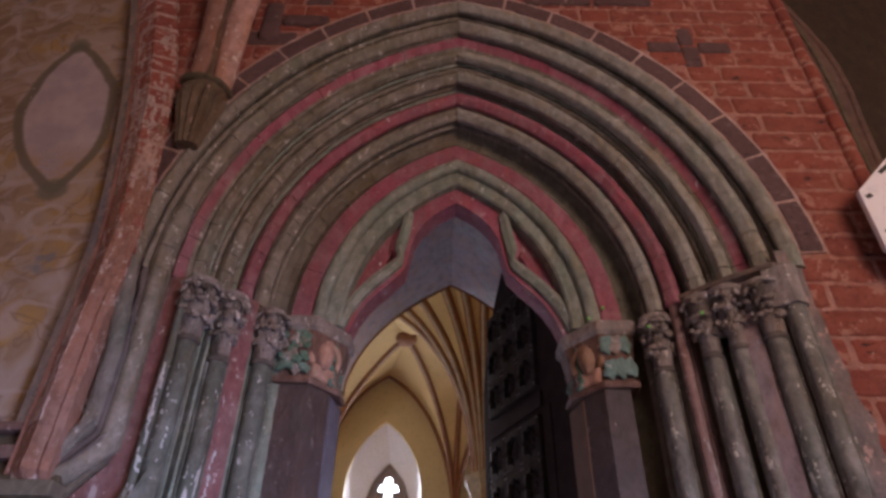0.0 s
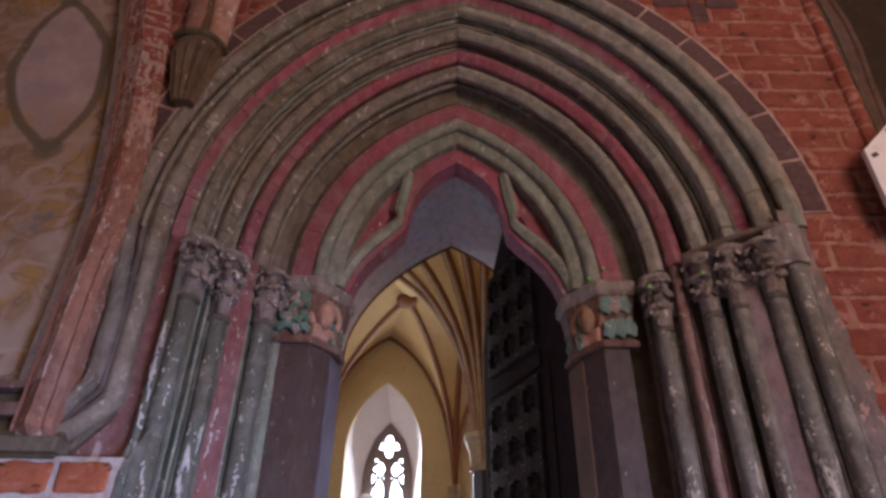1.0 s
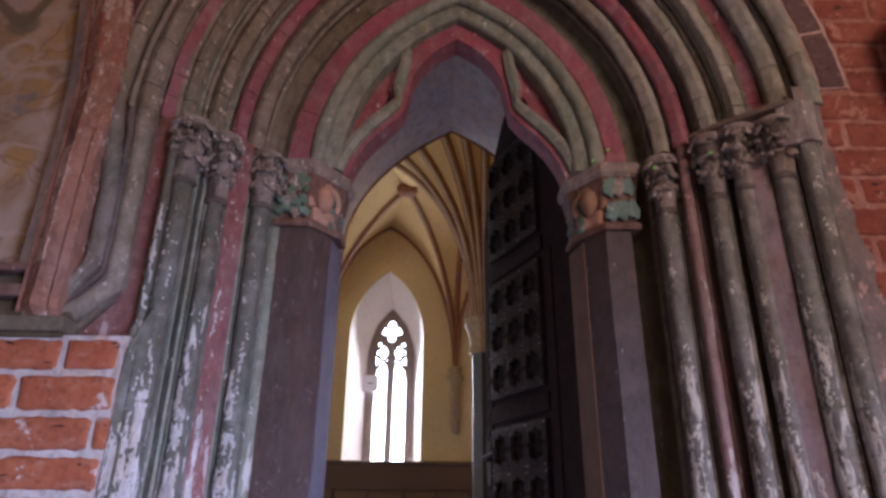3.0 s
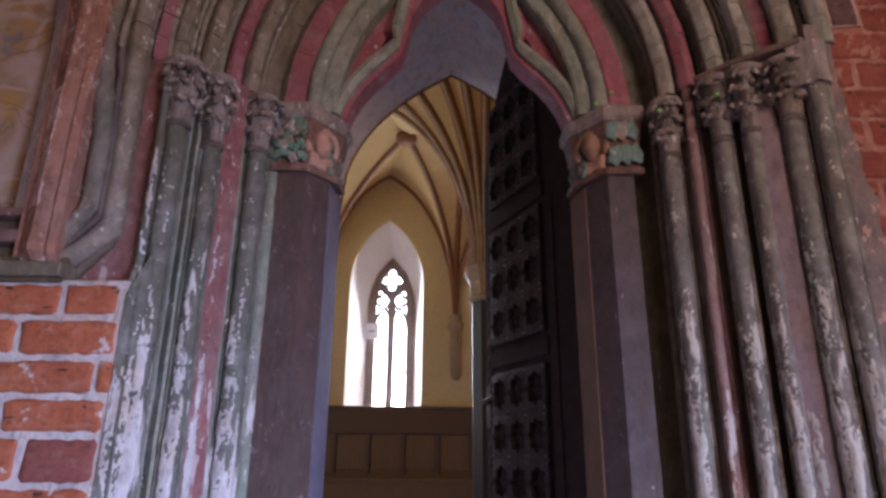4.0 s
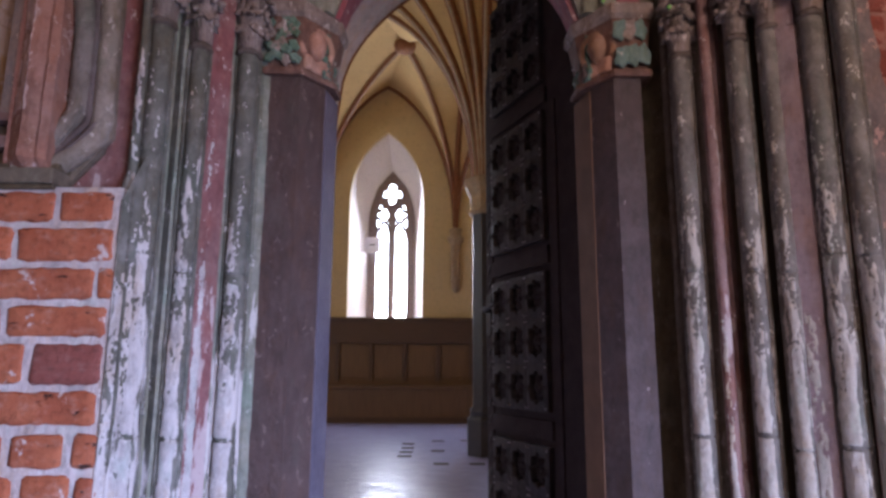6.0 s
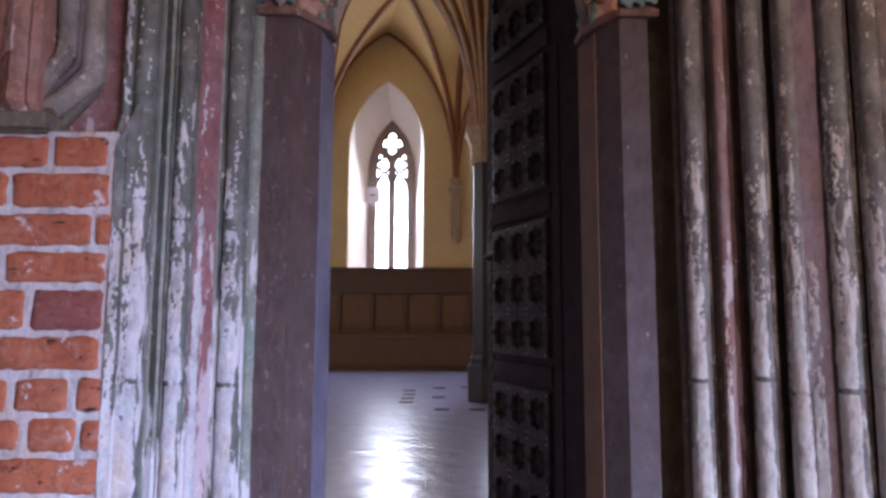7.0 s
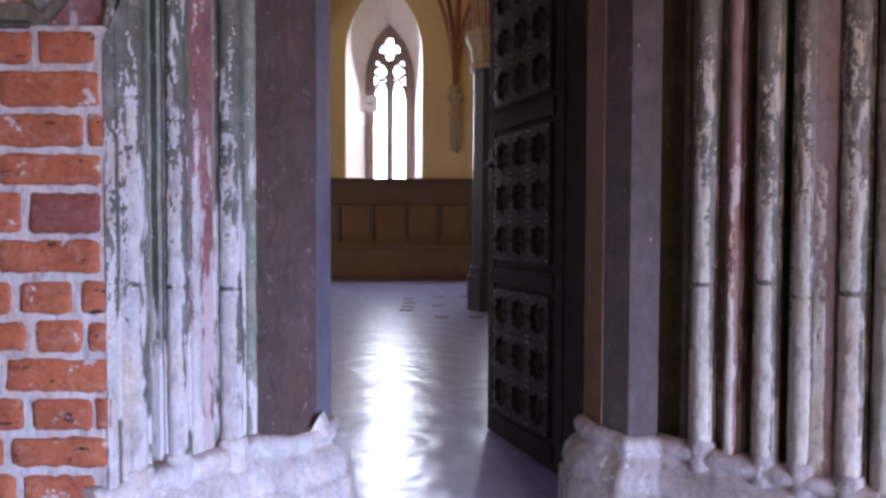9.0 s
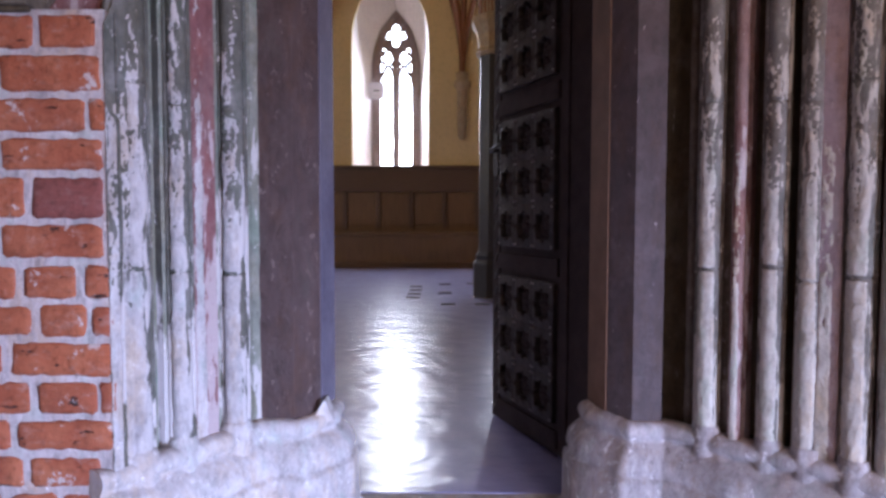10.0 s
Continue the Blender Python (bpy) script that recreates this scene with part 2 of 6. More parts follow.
M_SMEAR = weathered("grey_pink_plaster", (0.18, 0.15, 0.152), (0.22, 0.155, 0.145), (0.42, 0.27, 0.24), 0.5, 0.0, 0.85, 0.6)
M_FRESCO = weathered("ochre_fresco", (0.30, 0.19, 0.085), (0.27, 0.155, 0.105), (0.40, 0.30, 0.28), 0.30, 0.0, 0.85, 0.2)
M_FRESCOBLUE = weathered("grey_blue_fresco", (0.20, 0.165, 0.18), (0.30, 0.215, 0.17), (0.38, 0.28, 0.24), 0.4, 0.0, 0.85, 0.2)
def fresco_paint(name, centre, along, half_long, half_wide):
    """Ochre ground in worn patches, a pale almond field with a dark outline, curling tendrils in grey-pink and brown."""
    m, nt, bsdf, pos = nodes_of(name)
    warp = nt.nodes.new("ShaderNodeTexNoise")
    warp.inputs["Scale"].default_value, warp.inputs["Detail"].default_value = 4.0, 4.0
    nt.links.new(pos, warp.inputs["Vector"])
    sub = nt.nodes.new("ShaderNodeVectorMath")
    sub.operation = "MULTIPLY_ADD"
    sub.inputs[1].default_value = (0.07, 0.0, 0.07)
    nt.links.new(warp.outputs["Color"], sub.inputs[0])
    nt.links.new(pos, sub.inputs[2])
    soft = sub.outputs[0]
    big, mid, fine = noise_tex(nt, pos, 2.0, 6, 0.7), noise_tex(nt, pos, 5, 7, 0.72), noise_tex(nt, pos, 40, 5, 0.7)
    col = mix(nt, ramp(nt, big, 0.45, 0.55), (0.36, 0.215, 0.075), (0.285, 0.19, 0.125))
    col = mix(nt, maths(nt, "MULTIPLY", ramp(nt, mid, 0.50, 0.68), 0.75), col, (0.36, 0.255, 0.225))
    # tendrils: level lines of a broad noise field
    curl = noise_tex(nt, soft, 3.4, 1.5, 0.45)
    line = ramp(nt, maths(nt, "ABSOLUTE", maths(nt, "SUBTRACT", curl, 0.50), 0.0), 0.060, 0.020)
    col = mix(nt, maths(nt, "MULTIPLY", line, 0.75), col, (0.39, 0.30, 0.27))
    curl2 = noise_tex(nt, soft, 5.2, 1.0, 0.4)
    line2 = ramp(nt, curl2, 0.57, 0.61)
    col = mix(nt, maths(nt, "MULTIPLY", line2, 0.55), col, (0.19, 0.115, 0.075))
    for scale, bend, at, wide, tone, force in ((2.2, 1.6, 0.47, 0.034, (0.43, 0.335, 0.315), 0.65), (3.4, 2.0, 0.56, 0.026, (0.20, 0.125, 0.085), 0.55), (5.0, 1.2, 0.50, 0.03, (0.38, 0.31, 0.29), 0.35)):
        tendril = nt.nodes.new("ShaderNodeTexNoise")
        for key, val in (("Scale", scale), ("Detail", 1.0), ("Roughness", 0.4), ("Distortion", bend)):
            tendril.inputs[key].default_value = val
        nt.links.new(soft, tendril.inputs["Vector"])
        stroke = ramp(nt, maths(nt, "ABSOLUTE", maths(nt, "SUBTRACT", tendril.outputs["Fac"], at), 0.0), wide * 1.6, wide * 0.6)
        col = mix(nt, maths(nt, "MULTIPLY", stroke, force), col, tone)
    blots = noise_tex(nt, soft, 6.5, 2, 0.5)
    col = mix(nt, maths(nt, "MULTIPLY", ramp(nt, blots, 0.66, 0.70), 0.7), col, (0.15, 0.15, 0.18))
    # almond field: inside both of two large circles
    radius = (half_long ** 2 + half_wide ** 2) / (2 * half_wide)
    side = Vector((along.z, 0, -along.x)).normalized()
    dist = []
    for sgn in (-1, 1):
        c = centre + side * sgn * (radius - half_wide) + Vector((0.035, 0, 0.035))
        d = nt.nodes.new("ShaderNodeVectorMath")
        d.operation = "DISTANCE"
        d.inputs[1].default_value = c
        nt.links.new(soft, d.inputs[0])
        dist.append(d.outputs["Value"])
    edge = maths(nt, "SUBTRACT", maths(nt, "MAXIMUM", dist[0], dist[1]), radius)
    field = mix(nt, ramp(nt, mid, 0.42, 0.62), (0.36, 0.285, 0.315), (0.47, 0.37, 0.38))
    sep = nt.nodes.new("ShaderNodeSeparateXYZ")
    nt.links.new(soft, sep.inputs[0])
    low = maths(nt, "MULTIPLY", ramp(nt, sep.outputs[2], centre.z - 0.18, centre.z - 0.34), ramp(nt, mid, 0.40, 0.55))
    field = mix(nt, maths(nt, "MULTIPLY", low, 0.85), field, (0.36, 0.21, 0.085))
    col = mix(nt, ramp(nt, edge, 0.004, -0.006), col, field)
    ring = ramp(nt, maths(nt, "ABSOLUTE", maths(nt, "SUBTRACT", edge, 0.012), 0.0), 0.030, 0.016)
    col = mix(nt, maths(nt, "MULTIPLY", ring, 0.9), col, mix(nt, mid, (0.11, 0.088, 0.062), (0.16, 0.13, 0.095)))
    for sgn in (-1, 1):
        d = nt.nodes.new("ShaderNodeVectorMath")
        d.operation = "DISTANCE"
        d.inputs[1].default_value = centre + along.normalized() * sgn * (half_long + 0.015) + Vector((0.035, 0, 0.035))
        nt.links.new(soft, d.inputs[0])
        col = mix(nt, maths(nt, "MULTIPLY", ramp(nt, d.outputs["Value"], 0.075, 0.05), 0.8), col, (0.13, 0.115, 0.085))
    col = mix(nt, maths(nt, "MULTIPLY", ramp(nt, fine, 0.56, 0.74), 0.4), col, (0.16, 0.11, 0.08))
    chips = noise_tex(nt, pos, 24, 4, 0.6)
    col = mix(nt, ramp(nt, chips, 0.69, 0.72), col, (0.42, 0.35, 0.33))
    nt.links.new(col, bsdf.inputs["Base Color"])
    bsdf.inputs["Roughness"].default_value = 0.88
    bump(nt, bsdf, maths(nt, "ADD", mid, maths(nt, "MULTIPLY", fine, 0.4)), 0.35, 0.01)
    return m


M_FRESCOPAINT = fresco_paint("faded_fresco", Vector((-1.958, 1.653, 3.56)), Vector((-0.234, 0, 1.016)), 0.52, 0.208)
M_RIB = weathered("salmon_plaster", (0.52, 0.285, 0.240), (0.45, 0.27, 0.245), (0.64, 0.52, 0.50), 0.45, 0.0, 0.85, 0.3)
M_CORBEL = weathered("reddish_plaster", (0.17, 0.098, 0.066), (0.125, 0.092, 0.062), (0.40, 0.27, 0.23), 0.30, 0.0, 0.85, 0.4)
M_SIDE = weathered("mottled_brown_plaster", (0.110, 0.058, 0.048), (0.135, 0.082, 0.066), (0.2, 0.14, 0.1), 0.25, 0.0, 0.85, 0.3)
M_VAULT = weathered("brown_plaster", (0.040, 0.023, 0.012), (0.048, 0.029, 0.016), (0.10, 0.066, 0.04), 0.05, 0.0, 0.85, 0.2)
# Unseen walls, ceiling and floor kept pale to bounce fill onto the portal.
M_BOUNCEPLASTER = weathered("cloister_plaster", (0.78, 0.70, 0.65), (0.82, 0.74, 0.69), (0.6, 0.54, 0.5), 0.1, 0.0, 0.85, 0.2)
M_FLAG = weathered("flagstone", (0.38, 0.345, 0.33), (0.44, 0.40, 0.385), (0.4, 0.38, 0.36), 0.1, 0.0, 0.6, 0.3)
M_OCHRE = plain("ochre_plaster", (0.60, 0.405, 0.18), (0.56, 0.38, 0.165), 1.6, 0.85, 0, 0.08, 0.2)
# Copy of the ochre, lightened for the far wall that little light reaches.
M_OCHREWALL = plain("pale_ochre_wall", (0.70, 0.555, 0.31), (0.66, 0.52, 0.29), 1.6, 0.85, 0, 0.08, 0.2)
M_REVEAL = plain("white_plaster", (0.86, 0.79, 0.76), (0.83, 0.76, 0.73), 2.0, 0.85, 0, 0.05, 0.2)
M_BROWNRIB = weathered("brown_rib", (0.27, 0.098, 0.03), (0.24, 0.088, 0.03), (0.3, 0.2, 0.12), 0.05, 0.0, 0.7, 0.2)
M_PALERIB = weathered("pale_rib", (0.46, 0.345, 0.235), (0.42, 0.31, 0.20), (0.45, 0.36, 0.25), 0.05, 0.0, 0.7, 0.2)
M_GRANITE = plain("granite", (0.030, 0.027, 0.032), (0.042, 0.038, 0.044), 20, 0.4)
# Paler than the brick itself: glare from the window is in the colour.
M_TRACERY = weathered("grey_brown_tracery_brick", (0.31, 0.225, 0.205), (0.25, 0.185, 0.175), (0.50, 0.44, 0.44), 0.3, 0.0, 0.8, 0.3)
M_WOOD = plain("oak_panel", (0.195, 0.112, 0.054), (0.150, 0.085, 0.042), 5, 0.45, 0, 0.15, 0.5, (6, 6, 0.5))
M_WOODDARK = plain("dark_oak", (0.105, 0.062, 0.040), (0.125, 0.073, 0.046), 5, 0.45, 0, 0.15, 0.5, (0.6, 6, 6))


def polished_floor(name, base, other):
    m, nt, bsdf, pos = nodes_of(name)
    wave = noise_tex(nt, pos, 5.0, 2, 0.5, (0.55, 0.75, 1.0))
    stain = noise_tex(nt, pos, 6, 5, 0.65)
    nt.links.new(mix(nt, ramp(nt, stain, 0.35, 0.65), base, other), bsdf.inputs["Base Color"])
    bsdf.inputs["Roughness"].default_value, bsdf.inputs["Specular IOR Level"].default_value = 0.25, 0.9
    bump(nt, bsdf, maths(nt, "ADD", wave, maths(nt, "MULTIPLY", noise_tex(nt, pos, 13, 3, 0.6, (0.5, 0.9, 1.0)), 0.4)), 0.75, 0.020)
    return m


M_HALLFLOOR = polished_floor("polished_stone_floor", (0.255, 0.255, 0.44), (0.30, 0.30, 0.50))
M_INLAY = plain("dark_floor_inlay", (0.02, 0.018, 0.018), (0.03, 0.027, 0.027), 10, 0.9, 0, 0.1, 0.05)
M_DOOR = plain("dark_door_leather", (0.040, 0.029, 0.029), (0.056, 0.041, 0.040), 12, 0.75, 0.0, 0.5, 0.12)
M_DOORIRON = plain("dark_iron", (0.026, 0.021, 0.021), (0.060, 0.048, 0.047), 9, 0.55, 0.0, 0.6, 0.30)
M_DOORSTUD = plain("bright_rivet_iron", (0.30, 0.27, 0.28), (0.22, 0.20, 0.21), 40, 0.4, 0.6)
M_SIGN = plain("white_board", (0.74, 0.70, 0.75), (0.78, 0.74, 0.78), 3, 0.4, 0, 0.02)
M_RED = plain("red_print", (0.62, 0.05, 0.03), (0.6, 0.06, 0.03), 5, 0.4, 0, 0.0)
M_BLACK = plain("black_print", (0.03, 0.03, 0.035), (0.04, 0.035, 0.04), 5, 0.5, 0, 0.0)
mg, ntg, bg, _ = nodes_of("window_glass")
bg.inputs["Base Color"].default_value, bg.inputs["Roughness"].default_value = (1, 1, 1, 1), 0.02
bg.inputs["Transmission Weight"].default_value, bg.inputs["IOR"].default_value = 1.0, 1.02
M_GLASS = mg
mday, ntd, bd, _ = nodes_of("bright_daylight")
bd.inputs["Base Color"].default_value = (0.8, 0.85, 0.95, 1)
bd.inputs["Emission Color"].default_value, bd.inputs["Emission Strength"].default_value = (0.66, 0.77, 1.0, 1), 8.0
M_DAY = mday


# ---- building helpers ----
def mesh_of(name, verts, faces, smooth=False):
    me = bpy.data.meshes.new(name)
    me.from_pydata([tuple(v) for v in verts], [], faces)
    me.validate()
    b = bmesh.new()
    b.from_mesh(me)
    bmesh.ops.recalc_face_normals(b, faces=b.faces)
    if smooth:
        for f in b.faces:
            f.smooth = True
            if len(f.verts) > 4:
                for e in f.edges:
                    e.smooth = False
    b.to_mesh(me)
    b.free()
    return me


def piece(name, verts, faces, material, parent=None, label="", smooth=False):
    me = mesh_of(name, verts, faces, smooth)
    me.materials.append(material)
    ob = new(name, me)
    ob.parent = parent
    if label:
        ob["label"] = label
    return ob


def part(name, bm, material, parent=None, label="", smooth=False):
    me = bpy.data.meshes.new(name)
    bmesh.ops.recalc_face_normals(bm, faces=bm.faces)
    bm.to_mesh(me)
    bm.free()
    if smooth:
        for p in me.polygons:
            p.use_smooth = True
    me.materials.append(material)
    ob = new(name, me)
    ob.parent = parent
    if label:
        ob["label"] = label
    return ob


def empty(name, label, category, kind="", group="", at=(0, 0, 0)):
    ob = new(name)
    ob.location = at
    ob.empty_display_size = 0.1
    return tagged(ob, label, category, group, kind)


def box_bm(x0, x1, y0, y1, z0, z1, bevel=0.0, bm=None):
    own = bm is None
    bm = bm or bmesh.new()
    m = Matrix.LocRotScale(((x0 + x1) / 2, (y0 + y1) / 2, (z0 + z1) / 2), None, (abs(x1 - x0), abs(y1 - y0), abs(z1 - z0)))
    vs = bmesh.ops.create_cube(bm, size=1, matrix=m)["verts"]
    if bevel > 0 and own:
        bmesh.ops.bevel(bm, geom=bm.edges[:], offset=bevel, segments=2, affect="EDGES", profile=0.6)
    return bm


def prism(ring_a, ring_b, closed=True):
    """Vertices and faces of a solid between two rings of the same count."""
    n = len(ring_a)
    faces = [(i, (i + 1) % n, n + (i + 1) % n, n + i) for i in range(n)]
    return list(ring_a) + list(ring_b), faces + [tuple(range(n))[::-1], tuple(range(n, 2 * n))]


def loft(rings):
    """A capped solid through several rings of the same count."""
    n, verts, faces = len(rings[0]), [v for r in rings for v in r], []
    for k in range(len(rings) - 1):
        faces += [(k * n + i, k * n + (i + 1) % n, (k + 1) * n + (i + 1) % n, (k + 1) * n + i) for i in range(n)]
    last = (len(rings) - 1) * n
    return verts, faces + [tuple(range(n))[::-1], tuple(range(last, last + n))]


def tube_rings(points, radius, sides=8, flat=1.0):
    rings = []
    for i, p in enumerate(points):
        p = Vector(p)
        d = (Vector(points[min(i + 1, len(points) - 1)]) - Vector(points[max(i - 1, 0)])).normalized()
        a = d.orthogonal().normalized() if abs(d.y) > 0.9 else d.cross(Vector((0, 1, 0))).normalized()
        b = d.cross(a)
        rr = radius(i / max(1, len(points) - 1)) if callable(radius) else radius
        rings.append([p + a * math.cos(t) * rr + b * math.sin(t) * rr * flat for t in [2 * math.pi * k / sides for k in range(sides)]])
    return rings


def lev(a, b, n):
    return [a + (b - a) * k / n for k in range(n + 1)]


def wob(p, amount, scale=9.0):
    q = Vector(p)
    return q + noise.noise_vector(q * scale) * amount


# ---- portal measures ----
SPRING, OFF = 2.58, 0.46          # springing height; the arcs' centres lie this far beyond the axis
WALL_Y, JAMB_Y, PLINTH_Z = 1.52, 2.0, 0.30
FLOOR_Z, CLOISTER_Z = -0.13, -0.45


def arc_point(side, r, y, s):
    """A point of the pointed arch at half-width r: s runs from the springing (0) to the apex (1)."""
    if side < 0 and r > 0.755:
        r -= 0.035 * (1 - 0.9 * s) * min(1.0, (r - 0.755) / 0.35)
    big = r + OFF
    a = s * math.acos(OFF / big)
    return Vector((side * (-OFF + big * math.cos(a)), y, SPRING + big * math.sin(a)))


def arch_u(u, d):
    n = (-0.62, -0.78)
    return 0.755 + 0.50 * u - n[0] * d, 2.0 - 0.40 * u - n[1] * d


def right_u(u, d):
    return 0.755 + 0.465 * u + 0.696 * d, 2.0 - 0.45 * u + 0.719 * d


def left_u(u, d):
    return 0.755 + 0.325 * u + 0.811 * d, 2.0 - 0.45 * u + 0.586 * d


portal = empty("portal", "deep stepped gothic portal of weathered painted stone with clustered shafts", "portal")


def ridged_profile(where, u, d, radius, double, n=24):
    """A round moulding with one keel or a pair of thin fillets along its front."""
    cx, cy = where(u, d)
    fx, fy = where(u, d - 1.0)
    face = math.atan2(fy - cy, fx - cx)
    pts = []
    for k in range(n):
        a = 2 * math.pi * k / n
        off = abs(math.degrees((a - face + math.pi) % (2 * math.pi) - math.pi))
        grow = (1.13 if 22 < off < 45 else 0.96 if off <= 22 else 1.0) if double else (1.16 if off < 15 else 0.97 if off < 38 else 1.0)
        pts.append((cx + radius * grow * math.cos(a), cy + radius * grow * math.sin(a)))
    return pts


def round_profile(where, u, d, radius, n=12):
    """A round moulding standing in front of the splay."""
    cx, cy = where(u, d)
    return [(cx + radius * math.cos(2 * math.pi * k / n), cy + radius * math.sin(2 * math.pi * k / n)) for k in range(n)]


def worn(p, amount):
    """Uneven, weathered surface: faint dents and small chips."""
    q = Vector(p)
    chip = max(0.0, noise.noise(q * 26) - 0.25)
    return q + noise.noise_vector(q * 6) * amount * 0.25 + noise.noise_vector(q * 31) * amount * 0.45 + noise.noise_vector(q * 70) * amount * 0.35 + noise.noise_vector(q * 26) * chip * amount * 1.5


def voussoirs(order, side, prof, material, count, smooth, gap=0.0011, sub=4, wear=0.0042):
    """One order of the arch as separate moulded stones, a bed of mortar showing in the joints."""
    cx, cy = sum(r for r, y in prof) / len(prof), sum(y for r, y in prof) / len(prof)
    size = max(math.hypot(r - cx, y - cy) for r, y in prof)
    inner = [(cx + (r - cx) * (1 - 0.0035 / size), cy + (y - cy) * (1 - 0.0035 / size)) for r, y in prof]
    if not smooth:
        gap *= 0.5
    else:
        piece("mortar_bed", *loft([[arc_point(side, r, y + 0.003, s) for r, y in inner] for s in lev(0.004, 0.996, 40)]), M_JOINT, order, "", smooth)
    for k in range(count):
        s0, s1 = k / count, (k + 1) / count
        g = gap * random.uniform(0.1, 1.5)
        a, b = s0 + (g if k else 0), s1 - (g if k < count - 1 else 0)
        dr, dy = random.uniform(-0.0018, 0.0018), random.uniform(-0.0025, 0.0025)
        rings = []
        for j in range(sub + 1):
            s = a + (b - a) * j / sub
            last = k == count - 1 and j == sub
            rings.append([arc_point(side, r, y + dy, s) if last else worn(arc_point(side, r + dr, y + dy, s), wear) for r, y in prof])
        piece("voussoir", *loft(rings), material, order, "", smooth)


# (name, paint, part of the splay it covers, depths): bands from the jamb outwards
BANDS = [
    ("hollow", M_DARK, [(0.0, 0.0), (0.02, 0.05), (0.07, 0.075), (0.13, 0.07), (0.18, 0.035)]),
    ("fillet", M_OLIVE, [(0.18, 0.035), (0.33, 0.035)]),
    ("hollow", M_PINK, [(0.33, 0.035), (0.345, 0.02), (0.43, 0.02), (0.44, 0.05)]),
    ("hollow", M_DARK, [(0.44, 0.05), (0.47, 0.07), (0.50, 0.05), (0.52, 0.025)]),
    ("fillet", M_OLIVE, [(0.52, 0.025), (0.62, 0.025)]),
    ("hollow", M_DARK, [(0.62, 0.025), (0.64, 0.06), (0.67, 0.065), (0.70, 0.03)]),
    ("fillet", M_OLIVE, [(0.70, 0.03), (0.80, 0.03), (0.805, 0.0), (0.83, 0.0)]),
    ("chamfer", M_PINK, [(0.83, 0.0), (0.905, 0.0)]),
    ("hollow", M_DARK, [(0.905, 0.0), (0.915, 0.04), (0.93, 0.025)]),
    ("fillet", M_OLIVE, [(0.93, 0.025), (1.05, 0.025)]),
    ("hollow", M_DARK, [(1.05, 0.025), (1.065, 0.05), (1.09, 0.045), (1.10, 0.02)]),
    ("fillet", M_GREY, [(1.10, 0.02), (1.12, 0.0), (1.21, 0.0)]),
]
ROLLS = [("roll", M_GREY, 0.255, 0.0, 0.040), ("roll", M_PINK, 0.385, 0.002, 0.038), ("roll", M_OLIVE, 0.565, -0.005, 0.036),
         ("roll", M_GREY, 0.75, 0.0, 0.034), ("roll", M_OLIVE, 0.985, 0.0, 0.040), ("roll", M_OLIVE, 1.155, 0.0, 0.036)]
BEADS = [("bead", M_OLIVE, 0.165, 0.030, 0.012), ("bead", M_GREEN, 0.465, 0.050, 0.014), ("bead", M_OLIVE, 0.50, 0.026, 0.010), ("bead", M_OLIVE, 0.645, 0.030, 0.013), ("bead", M_GREEN, 0.685, 0.022, 0.010),
         ("bead", M_OLIVE, 0.925, 0.012, 0.010), ("bead", M_OLIVE, 1.07, 0.022, 0.013)]
for side, word in ((-1, "left"), (1, "right")):
    for name, paint, pts in BANDS:
        order = tagged(new("archivolt"), f"{paint.name.replace('_', ' ')} {name} of the pointed arch")
        order.parent = portal
        prof = [arch_u(u, d) for u, d in pts] + [arch_u(pts[-1][0], 0.14), arch_u(pts[0][0], 0.14)]
        # Hollow colour follows the light: lit left half lighter, shaded right half darker.
        voussoirs(order, side, prof, (M_HOLLOWLIT if side < 0 else M_HOLLOWSHADED) if paint is M_DARK else paint, 20, False)
    for name, paint, u, d, rad in ROLLS + BEADS:
        order = tagged(new("archivolt"), f"{paint.name.replace('_', ' ')} {name} of the pointed arch")
        order.parent = portal
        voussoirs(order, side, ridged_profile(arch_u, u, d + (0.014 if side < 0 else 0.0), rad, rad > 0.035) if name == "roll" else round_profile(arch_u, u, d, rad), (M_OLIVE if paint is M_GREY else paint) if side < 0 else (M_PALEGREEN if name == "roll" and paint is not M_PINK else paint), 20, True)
    # the innermost order in the plane of the jambs
    for paint, r0, r1, y in ((M_PINK, 0.66, 0.755, 2.0), (M_GREEN, 0.53, 0.60, 2.03)):
        order = tagged(new("archivolt"), f"{paint.name.replace('_', ' ')} inner band of the pointed arch")
        order.parent = portal
        voussoirs(order, side, [(r0, y + 0.01), (r0 + 0.01, y), (r1, y), (r1, y + 0.18), (r0, y + 0.18)], paint, 5, False, 0.0006, 16)
    order = tagged(new("archivolt"), "pale green inner roll of the pointed arch")
    order.parent = portal
    voussoirs(order, side, [(0.63 + 0.034 * math.cos(t), 2.015 + 0.034 * math.sin(t)) for t in [math.pi * 2 * k / 12 for k in range(12)]], M_GREEN, 5, True, 0.0006, 16)


def upright(name, prof, side, z0, z1, material, parent, label="", smooth=False, step=0.045, rough=0.004):
    n = max(2, int((z1 - z0) / step))
    rings = []
    for k in range(n + 1):
        z = z0 + (z1 - z0) * k / n
        rings.append([worn((side * r, y, z), rough) for r, y in prof])
    return piece(name, *loft(rings), material, parent, label, smooth)


